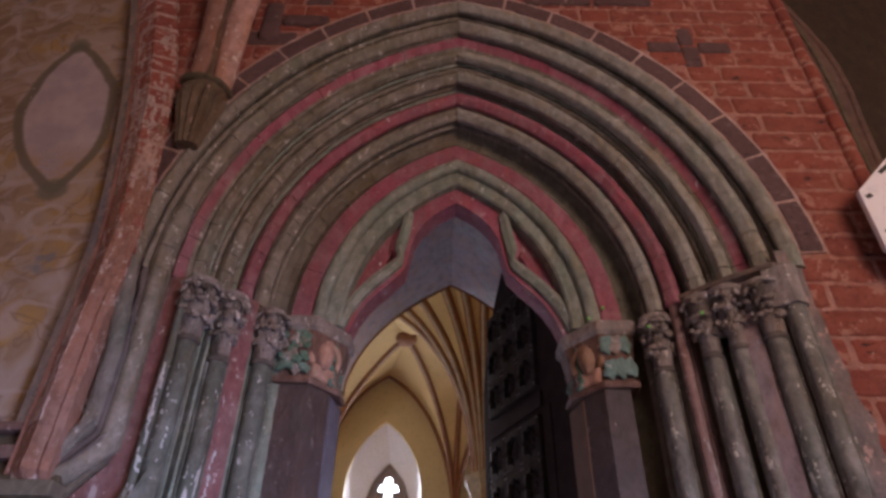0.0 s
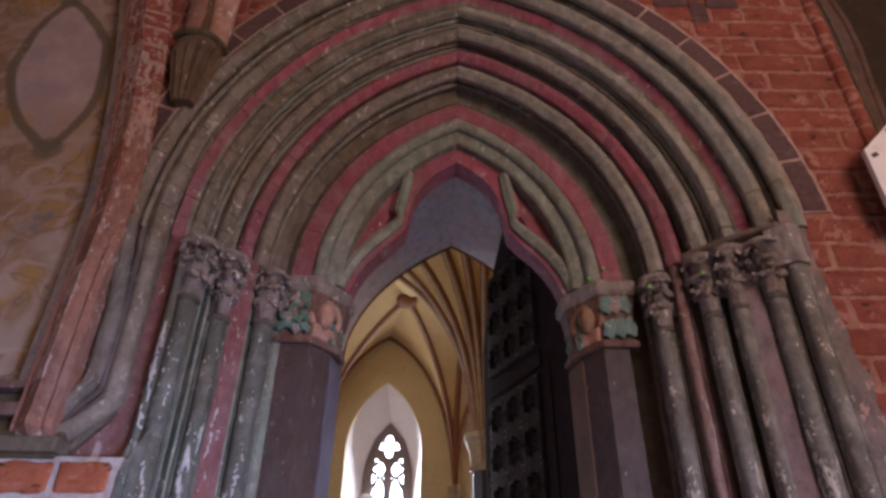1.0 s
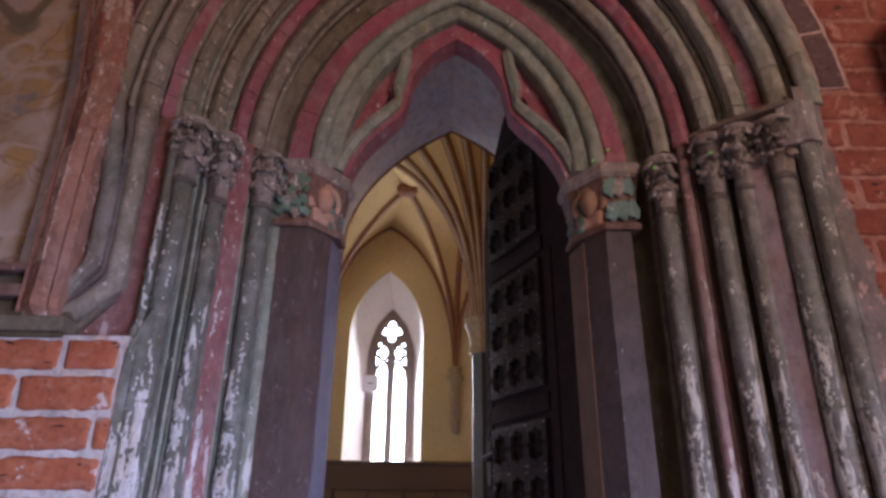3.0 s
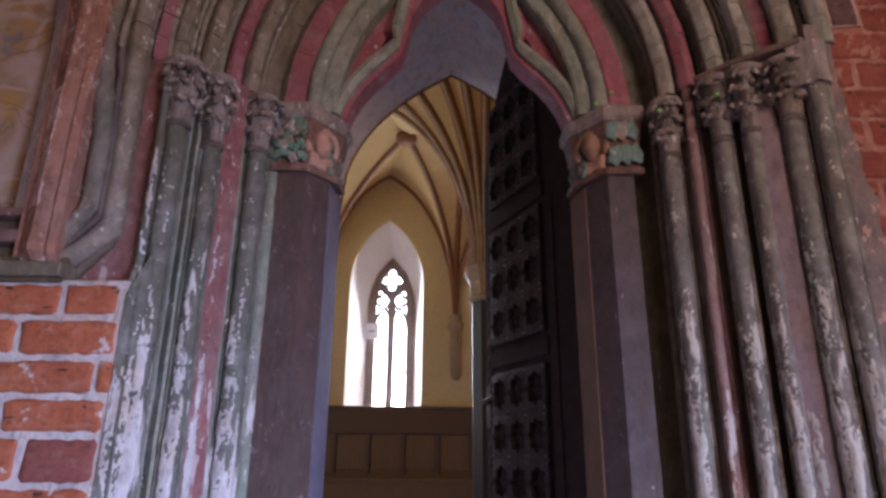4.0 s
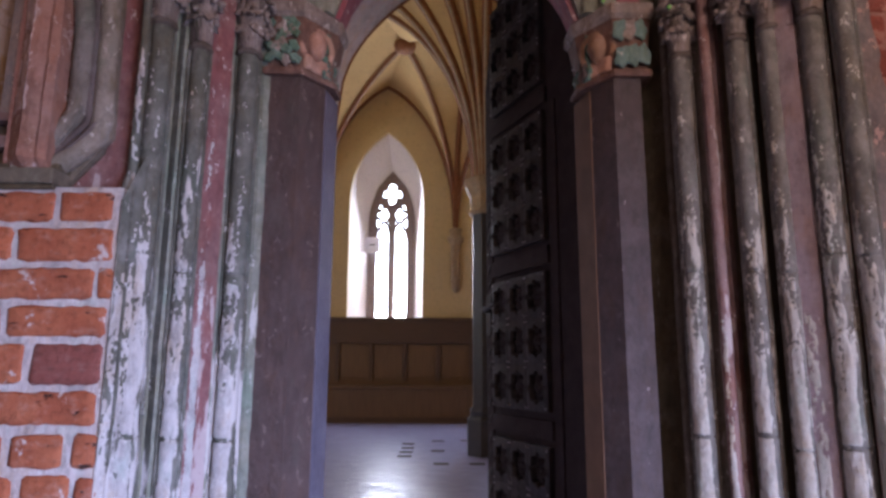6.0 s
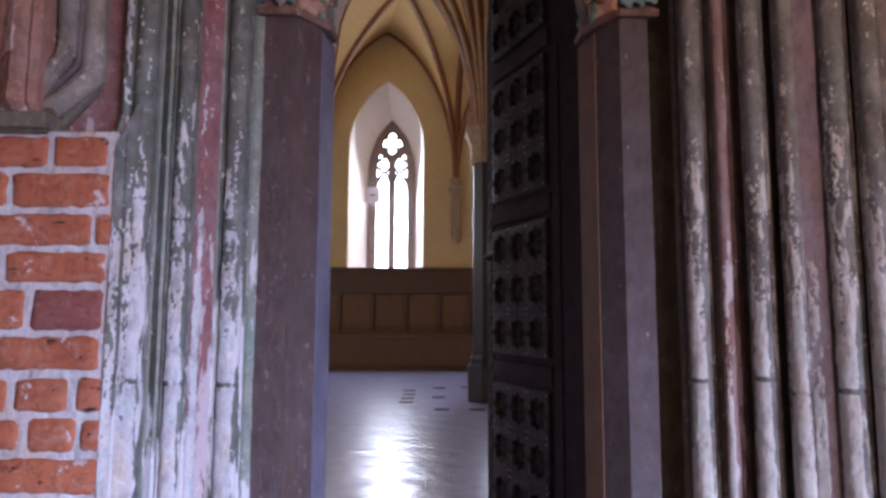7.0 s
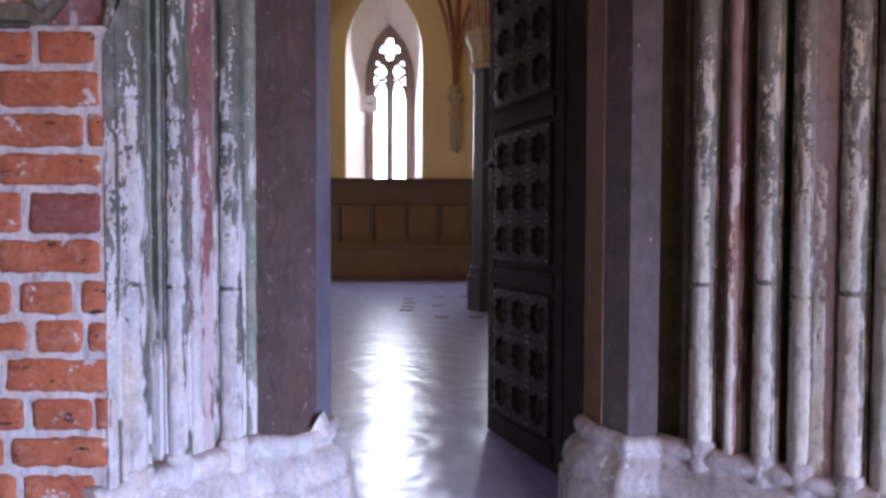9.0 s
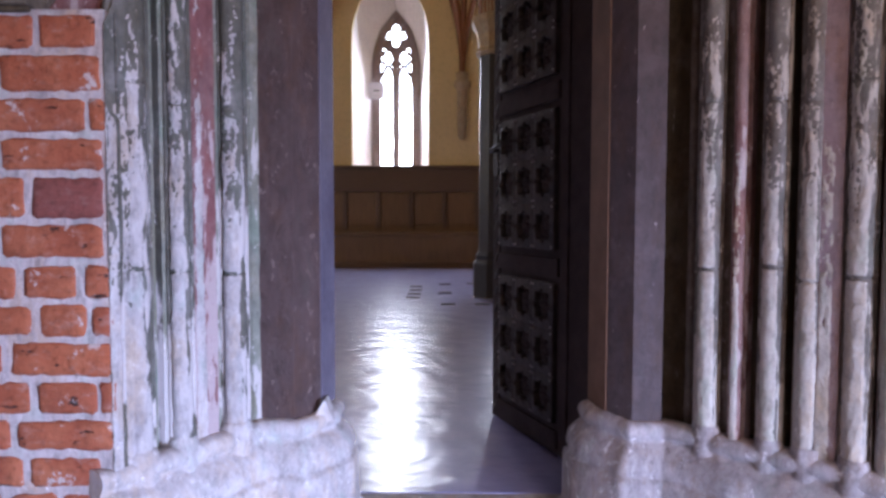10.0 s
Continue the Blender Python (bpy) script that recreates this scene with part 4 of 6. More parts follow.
# cusped tracery bar: two lobes on each side meeting in a cusp
LOBES = [(0.0, 3.39), (0.075, 3.345), (0.14, 3.29), (0.20, 3.215), (0.240, 3.13), (0.258, 3.04), (0.268, 2.945), (0.325, 2.88), (0.395, 2.81), (0.45, 2.74), (0.492, 2.665), (0.522, 2.58)]
for side in (-1, 1):
    for name, y0, y1, inset, wide, paint, label in (("tracery_bar", 2.045, 2.10, 0.0, 0.052, M_GREEN, "grey-green cusped tracery bar"),
                                                     ("tracery_soffit", 2.085, 2.215, 0.022, 0.075, M_PINK, "rose-painted edge of the cusped arch")):
        rings = []
        for i, (r, z) in enumerate(LOBES):
            if name == "tracery_bar" and i < 3:
                continue
            a, b = LOBES[max(i - 1, 0)], LOBES[min(i + 1, len(LOBES) - 1)]
            d = Vector((b[0] - a[0], 0, b[1] - a[1])).normalized()
            n = Vector((-d.z, 0, d.x))
            if n.x < 0 and i > 0:
                n = -n
            if i == 0:
                n = Vector((0, 0, 1))
            if i == 6:
                n = Vector((0.45, 0, 0.75))
            p = Vector((r, 0, z))
            if name == "tracery_bar" and i == 3:
                p += n * 0.05 + Vector((-0.02, 0, 0.02))
            q = p + n * (wide + 0.05 if i < 3 and name == "tracery_soffit" else wide)
            q.x = max(q.x, 0.0)
            p = p - n * inset
            p.x = max(p.x, 0.0)
            bev = 0.012 if name == "tracery_bar" else 0.004
            m = p + (q - p) * 0.5
            rings.append([Vector((side * p.x, y0 + bev * 1.6, p.z)), Vector((side * m.x, y0, m.z)), Vector((side * q.x, y0 + bev, q.z)), Vector((side * q.x, y1, q.z)), Vector((side * p.x, y1, p.z))])
        piece(name, *loft(rings), paint, portal, label)
    # solid spandrel between the lower lobe and the arch, set back
    rings = []
    for r, z in LOBES[7:]:
        s = min(1.0, max(0.0, math.asin(min(1.0, (z - SPRING) / 1.02)) / math.acos(OFF / 1.02)))
        o = arc_point(side, 0.575, 0, s)
        rings.append([Vector((side * r, 2.12, z + 0.03)), Vector((o.x, 2.12, max(o.z, z + 0.03))), Vector((o.x, 2.20, max(o.z, z + 0.03))), Vector((side * r, 2.20, z + 0.03))])
    piece("tracery_spandrel", *loft(rings), M_PINK, portal, "rose-painted recessed spandrel")
    rings = []
    for k in range(9):
        s = 0.30 + 0.70 * k / 8
        o = arc_point(side, 0.575, 0, s)
        i = arc_point(side, 0.455, 0, s)
        i.x = side * max(0.0, side * i.x)
        rings.append([Vector((i.x, 2.125, i.z)), Vector((o.x, 2.125, o.z)), Vector((o.x, 2.2, o.z)), Vector((i.x, 2.2, i.z))])
    piece("tracery_spandrel", *loft(rings), M_PINK, portal, "rose-painted recess under the arch")

# plinths: moulded bases in steps, following the splay
for side, where, umax in ((-1, left_u, 1.10), (1, right_u, 1.25)):
    path = [(0.530, 2.26), (0.530, 2.15), (0.632, 2.0), (0.755, 2.0)] + [where(u, 0.0) for u in (0.25, 0.45, 0.65, 0.85, umax)]
    nrm = []
    for i in range(len(path)):
        a, b = path[max(i - 1, 0)], path[min(i + 1, len(path) - 1)]
        d = Vector((b[0] - a[0], b[1] - a[1])).normalized()
        nrm.append(Vector((d.y, -d.x)) if i else Vector((-1, 0)))
    steps = [(0.305, 0.0), (0.303, 0.018), (0.297, 0.032), (0.286, 0.043), (0.272, 0.048), (0.258, 0.047), (0.246, 0.041), (0.238, 0.033), (0.231, 0.034), (0.222, 0.046), (0.208, 0.062), (0.190, 0.077), (0.168, 0.088), (0.145, 0.093), (0.125, 0.091), (0.113, 0.085), (0.108, 0.100), (0.09, 0.106), (-0.10, 0.112), (-0.12, 0.14), (CLOISTER_Z, 0.14)]
    verts, faces = [], []
    fine = []
    for i in range(len(path) - 1):
        for k in range(9):
            t = k / 9
            fine.append((Vector(path[i]) * (1 - t) + Vector(path[i + 1]) * t, (nrm[i] * (1 - t) + nrm[i + 1] * t).normalized()))
    fine.append((Vector(path[-1]), nrm[-1]))
    for p, n in fine:
        sc = 1.0 + 0.5 * noise.noise(Vector((p.x * 9, p.y * 9, side)))
        for z, o in steps:
            q = p + n * o * (0.8 + 0.2 * sc)
            verts.append(wob(wob((side * q.x, q.y, z), 0.007, 7), 0.003, 24))
        verts.append(Vector((side * (p.x - n.x * 0.06), p.y - n.y * 0.06, 0.295)))
        verts.append(Vector((side * (p.x - n.x * 0.06), p.y - n.y * 0.06, CLOISTER_Z)))
    m = len(steps) + 2
    order_idx = list(range(len(steps))) + [len(steps) + 1, len(steps)]
    for i in range(len(fine) - 1):
        for k in range(m):
            a, b = order_idx[k], order_idx[(k + 1) % m]
            faces.append((i * m + a, i * m + b, (i + 1) * m + b, (i + 1) * m + a))
    faces += [tuple(order_idx), tuple((len(fine) - 1) * m + k for k in reversed(order_idx))]
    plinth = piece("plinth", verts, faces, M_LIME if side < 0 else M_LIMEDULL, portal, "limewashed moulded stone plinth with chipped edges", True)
    if side < 0:
        verts, faces = loft([[wob((-0.535 + dx * (1 - k), 2.09 + dy, 0.27 + 0.085 * k), 0.004) for dx, dy in ((-0.05, -0.04), (0.035, -0.01), (0.04, 0.06), (-0.05, 0.06))] for k in (0, 0.5, 0.97)])
        piece("spur", verts, faces, M_LIME, plinth, "chipped limewashed corner spur")
    # low base rings under the shafts
    for u, rad in ((((0.20, 0.053), (0.575, 0.045), (0.84, 0.052)) if side < 0 else ((0.235, 0.048), (0.56, 0.044), (0.732, 0.044), (0.939, 0.048)))):
        cx, cy = where(u, 0.0)
        rings = []
        for r, z in ((0.86, 0.325), (0.98, 0.315), (1.04, 0.295), (1.08, 0.27), (1.10, 0.23), (1.1, 0.18)):
            rings.append([wob((side * cx + rad * r * math.cos(t), cy + rad * r * math.sin(t), z), 0.006, 14) for t in [2 * math.pi * j / 14 for j in range(14)]])
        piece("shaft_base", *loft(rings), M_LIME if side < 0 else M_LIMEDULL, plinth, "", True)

# embrasure behind the jambs: lilac plaster side walls and pointed barrel, higher than the tracery so that the leaf can swing
EMB_R, EMB_SPR, EMB_TOP, EMB_Y = 0.765, 2.60, 3.77, 3.55


def barrel(x, y=EMB_Y):
    """Height of the soffit: it rises from the rear arch towards the tracery."""
    k = (EMB_Y - y) / (EMB_Y - 2.30)
    return EMB_SPR + (EMB_TOP + 0.50 * k - EMB_SPR) * max(0.0, 1 - (abs(x) / (EMB_R + 0.03 * k)) ** 1.05) ** 0.385


emb = []
for y in (2.30, EMB_Y):
    half = EMB_R + 0.03 * (EMB_Y - y) / (EMB_Y - 2.30)
    ring_in = [Vector((-half, y, FLOOR_Z)), Vector((-half, y, EMB_SPR))]
    ring_in += [Vector((half * k / 20, y, barrel(half * k / 20, y))) for k in range(-19, 20)]
    ring_in += [Vector((half, y, EMB_SPR)), Vector((half, y, FLOOR_Z))]
    emb.append(ring_in)
n = len(emb[0])
outer = [[Vector((v.x * 1.12, v.y, v.z + (0.12 if v.z > 2.4 else 0))) for v in e] for e in emb]
verts = emb[0] + emb[1] + outer[0] + outer[1]
faces = []
for i in range(n - 1):
    faces += [(i, i + 1, n + i + 1, n + i), (2 * n + i, 3 * n + i, 3 * n + i + 1, 2 * n + i + 1), (i, 2 * n + i, 2 * n + i + 1, i + 1), (n + i, n + i + 1, 3 * n + i + 1, 3 * n + i)]
piece("embrasure", verts, faces, M_LILAC, portal, "lilac plastered barrel of the doorway behind the tracery")
# thin brown edge of the rear arch
edge = [Vector((v.x, EMB_Y + 0.004, v.z)) for v in emb[1]]
piece("rear_arch_edge", *loft(tube_rings(edge[1:-1], 0.012, 6)), M_BROWNRIB, portal, "thin brown painted line on the rear arch")
piece("threshold", *prism([Vector((-0.75, 1.5, CLOISTER_Z)), Vector((0.75, 1.5, CLOISTER_Z)), Vector((0.75, 1.5, FLOOR_Z - 0.004)), Vector((-0.75, 1.5, FLOOR_Z - 0.004))],
                          [Vector((-0.75, 3.54, CLOISTER_Z)), Vector((0.75, 3.54, CLOISTER_Z)), Vector((0.75, 3.54, FLOOR_Z - 0.004)), Vector((-0.75, 3.54, FLOOR_Z - 0.004))]), M_FLAG, portal, "worn stone threshold")

# ---- walls round the portal ----
ARCH_R = 1.362


def arch_half(z, r=ARCH_R):
    if z <= SPRING:
        return r
    q = (r + OFF) ** 2 - (z - SPRING) ** 2
    return -OFF + math.sqrt(q) if q > OFF * OFF else 0.0


def niche_edge(z):
    return -1.44 if z < 2.55 else -1.44 - 0.325 * ((z - 2.55) / 1.78) ** 1.45


def edging_width(z):
    """The brick edging of the niche is narrow at its foot and broader above."""
    return 0.140 + 0.070 * min(1.0, max(0.0, (z - 2.3) / 1.2))


def strip_wall(name, inner, outer_x, zs, y0, y1, material, label):
    """A thick wall between two edge lines, course by course."""
    rings = [[Vector((inner(z), y0, z)), Vector((outer_x(z), y0, z)), Vector((outer_x(z), y1, z)), Vector((inner(z), y1, z))] for z in zs]
    return tagged(piece(name, *loft(rings), material), label, "wall", "", "structure")


TOP = 5.4
apex_z = SPRING + math.sqrt((ARCH_R + OFF) ** 2 - OFF * OFF)
back_y = WALL_Y + 0.007
wall_right = strip_wall("wall_right", lambda z: 1.25 if z < SPRING else max(arch_half(z) - 0.03, 0.0), lambda z: 1.80, lev(CLOISTER_Z, SPRING, 6) + lev(SPRING, apex_z, 24)[1:] + [TOP], back_y, 2.3, M_REDMORTAR,
                        "red brick wall with pale mortar beside the portal")
wall_left = strip_wall("wall_left", lambda z: -1.062, lambda z: -4.0, lev(CLOISTER_Z, 1.664, 4), back_y, 2.3, M_MORTAR, "red brick wall with broad white mortar joints under the niche")
wall_spandrel = strip_wall("wall_spandrel", lambda z: min(-arch_half(z) + 0.03, 0.0), lambda z: niche_edge(z) - 0.02, [1.68, SPRING] + lev(SPRING, apex_z, 24)[1:] + [TOP], back_y + 0.01, 2.3, M_REDMORTAR,
                           "brick spandrel between the portal arch and the painted niche")
wall_niche = tagged(part("wall_niche", box_bm(-4.2, -1.34, 1.66, 2.0, 1.60, TOP), M_FRESCO), "ochre plaster with faded painted ornament in a recessed niche", "wall", "", "structure")
# the rest of the enclosure; unseen back wall opens for the added lamps
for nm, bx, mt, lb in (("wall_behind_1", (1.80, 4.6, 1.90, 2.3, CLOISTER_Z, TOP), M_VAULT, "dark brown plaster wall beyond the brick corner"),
                       ("wall_back_1", (-4.4, 1.30, -3.0, -2.75, CLOISTER_Z, TOP), M_BOUNCEPLASTER, "plain plastered wall"),
                       ("wall_back_2", (3.65, 4.8, -3.0, -2.75, CLOISTER_Z, TOP), M_BOUNCEPLASTER, "plain plastered wall"),
                       ("wall_back_3", (1.30, 3.65, -3.0, -2.75, 0.75, 1.70), M_BOUNCEPLASTER, "plain plastered wall between two window openings"),
                       ("wall_back_4", (1.30, 3.65, -3.0, -2.75, 3.70, TOP), M_BOUNCEPLASTER, "plain plastered wall over a window opening"),
                       ("wall_side_1", (-4.4, -4.1, -3.3, 1.64, CLOISTER_Z, TOP), M_BOUNCEPLASTER, "plain plastered wall"),
                       ("wall_side_2", (4.6, 4.9, -3.3, 2.3, CLOISTER_Z, TOP), M_BOUNCEPLASTER, "plain plastered wall")):
    tagged(part(nm, box_bm(*bx), mt), lb, "wall", "", "structure")
tagged(part("ceiling", box_bm(-4.4, 4.9, -3.6, 2.3, TOP, TOP + 0.2), M_BOUNCEPLASTER), "plain plastered ceiling", "ceiling", "", "structure")
tagged(part("floor", box_bm(-4.4, 4.9, -3.6, 2.3, CLOISTER_Z - 0.2, CLOISTER_Z), M_FLAG), "grey flagstone floor", "floor", "", "structure")

# ---- frame moulding between portal and niche, turning along the sill ----
frame_mould = empty("niche_frame", "olive and grey stone moulding that frames the niche and turns along its sill", "moulding", "structure")
def turned(points):
    """A line that runs straight and turns with short rounded corners."""
    pts = [Vector(p) for p in points]
    dense = []
    for k, (a, b) in enumerate(zip(pts, pts[1:])):
        n = max(3, int((b - a).length / 0.03))
        dense += [a.lerp(b, (i + (0.25 if i == 0 and k else 0.0)) / n) for i in range(n)]
    return dense + [pts[-1]]


def keeled(points, radius, sharp):
    """Rings of a stone moulding: a soft roll with a worn keel along its front."""
    rings = tube_rings(points, radius, 16)
    out = []
    for p, ring in zip(points, rings):
        out.append([worn(p + (v - p) * (1.0 + sharp * max(0.0, -(v - p).normalized().y) ** 6), 0.007) for v in ring])
    return out


# the two outer orders of the arch come down, draw together beside the niche and turn aslant to its sill
FRAME_LINES = [
    ("moulding", M_OLIVEGREY, 0.032, 0.10, [(-1.303, 1.549, SPRING), (-1.263, 1.570, 2.20), (-1.256, 1.570, 1.935), (-1.330, 1.560, 1.795), (-1.40, 1.560, 1.745)]),
    ("moulding", M_OLIVE, 0.036, 0.06, [(-1.221, 1.617, SPRING), (-1.196, 1.600, 2.20), (-1.188, 1.595, 1.862), (-1.308, 1.565, 1.738), (-1.42, 1.545, 1.712)]),
    ("groove_bead", M_PURPLEGREY, 0.013, 0.0, [(-1.262, 1.592, SPRING), (-1.229, 1.578, 2.20), (-1.222, 1.574, 1.90), (-1.315, 1.552, 1.772)]),
    ("thin_ridge", M_GREYGREEN, 0.008, 0.0, [(-1.345, 1.560, SPRING), (-1.300, 1.580, 2.20), (-1.297, 1.582, 1.88), (-1.345, 1.570, 1.80)]),
    ("pleat", M_OLIVEGREY, 0.010, 0.0, [(-1.236, 1.553, 1.95), (-1.267, 1.545, 1.866), (-1.318, 1.542, 1.792)]),
    ("pleat", M_OLIVEGREY, 0.011, 0.0, [(-1.272, 1.552, 1.925), (-1.298, 1.548, 1.862), (-1.345, 1.548, 1.800)]),
    ("pleat", M_PURPLEGREY, 0.009, 0.0, [(-1.190, 1.565, 1.892), (-1.234, 1.551, 1.826), (-1.312, 1.545, 1.762)]),
]
for name, paint, rad, sharp, line in FRAME_LINES:
    piece(name, *loft(keeled(turned(line), rad, sharp)), paint, frame_mould, "pale pleated stone where the moulding turns" if name == "pleat" else "", True)
backing = [[worn((x0, 1.612, z), 0.005), worn((x1, 1.600, z), 0.005), Vector((x1, 1.72, z)), Vector((x0, 1.72, z))] for x0, x1, z in ((-1.150 - 0.03 * k, -1.335 - 0.05 * k, 1.90 + 0.68 * k) for k in lev(0.0, 1.0, 20))]
piece("hollow", *loft(backing), M_HOLLOWLIT, frame_mould, "dark olive hollow beside the brick edging")
crust(frame_mould, lambda u, z, h: worn((-1.215 - 0.62 * (1.95 - z) - 0.055 * u, 1.544 - 0.010 * math.sin(u * math.pi) - h, z), 0.004), (0.0, 1.0), 0.055, 1.79, 1.95, 0.55, 0.30, 61.0, 0.30, 1.95, M_LIMEDULL, "whitish streaks of limewash on the pleated stone")
# stone backing of the slanted corner
back = [(-1.155, 1.93), (-1.150, 1.855), (-1.285, 1.692), (-1.40, 1.690), (-1.40, 1.86), (-1.34, 1.93)]
piece("mitre_block", *prism([worn((x, 1.598, z), 0.006) for x, z in back], [Vector((x, 1.70, z)) for x, z in back]), M_HOLLOWLIT, frame_mould, "grey stone of the slanted corner")
sill = empty("niche_sill", "dark brown and green stepped stone sill under the painted niche", "sill", "structure")
for z0, z1, y0, paint in ((1.895, 1.925, 1.55, M_SILL), (1.845, 1.895, 1.60, M_DARK), (1.80, 1.845, 1.545, M_SILL), (1.745, 1.80, 1.59, M_DARK), (1.72, 1.745, 1.53, M_DARK), (1.672, 1.722, 1.50, M_HOLLOWLIT), (1.655, 1.672, 1.512, M_DARK)):
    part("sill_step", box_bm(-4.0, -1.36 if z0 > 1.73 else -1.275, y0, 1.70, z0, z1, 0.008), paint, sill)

# ---- hall beyond the doorway ----
HY = 14.93
PILLAR = Vector((0.64, 9.2, 0))
# far wall with its deep window niche
WX, WHALF, WSILL, WSPR, WAPEX = -1.403, 0.912, 2.0, 5.25, 6.95


def lancet(half, spring, apex, n=10):
    """Half outline of a pointed opening from the springing to the apex as (half width, height)."""
    h = apex - spring
    big = (h * h + half * half) / (2 * half)
    out = []
    for k in range(n + 1):
        a = math.asin(h / big) * k / n
        out.append((half - big + big * math.cos(a), spring + big * math.sin(a)))
    return out


def pierced(name, x0, x1, z0, z1, cx, half, zs, spring, apex, y0, y1, material, label):
    """A wall with one pointed opening through it."""
    pts = [(half, zs)] + lancet(half, spring, apex)
    rings_l, rings_r = [], []
    for r, z in pts:
        rings_l.append([Vector((x0, y0, z)), Vector((cx - r, y0, z)), Vector((cx - r, y1, z)), Vector((x0, y1, z))])
        rings_r.append([Vector((cx + r, y0, z)), Vector((x1, y0, z)), Vector((x1, y1, z)), Vector((cx + r, y1, z))])
    v1, f1 = loft(rings_l)
    v2, f2 = loft(rings_r)
    v, f = v1 + v2, f1 + [tuple(i + len(v1) for i in q) for q in f2]
    for a, b in ((z0, zs), (pts[-1][1], z1)):
        if b - a < 0.01:
            continue
        v3, f3 = prism([Vector((x0, y0, a)), Vector((x1, y0, a)), Vector((x1, y1, a)), Vector((x0, y1, a))], [Vector((x0, y0, b)), Vector((x1, y0, b)), Vector((x1, y1, b)), Vector((x0, y1, b))])
        f += [tuple(i + len(v) for i in q) for q in f3]
        v += v3
    return tagged(piece(name, v, f, material), label, "wall", "", "structure")


pierced("wall_portal_back", -0.95, 0.95, 2.59, 4.9, 0.0, 0.56, 2.59, 2.60, 3.45, 2.222, 2.298, M_LILAC, "lilac plastered wall above the doorway")
bays = [(k, WX + 3.47 * k) for k in (-1, 0, 1)]
for k, cx in bays:
    pierced("wall_hall_far_%d" % (k + 2), cx - 1.735, cx + 1.735, FLOOR_Z, 9.4, cx, WHALF, WSILL, WSPR, WAPEX, HY, HY + 0.12, M_OCHREWALL, "ochre plastered hall wall with a pointed window niche")
tagged(part("wall_hall_far_4", box_bm(-9.0, WX - 5.205, HY, HY + 0.3, FLOOR_Z, 9.4), M_OCHREWALL), "ochre plastered hall wall", "wall", "", "structure")
tagged(part("wall_hall_far_5", box_bm(WX + 5.205, 6.0, HY, HY + 0.3, FLOOR_Z, 9.4), M_OCHREWALL), "ochre plastered hall wall", "wall", "", "structure")


GHALF, GSPR, GAPEX, GY = 0.60, 4.75, 6.16, 15.76


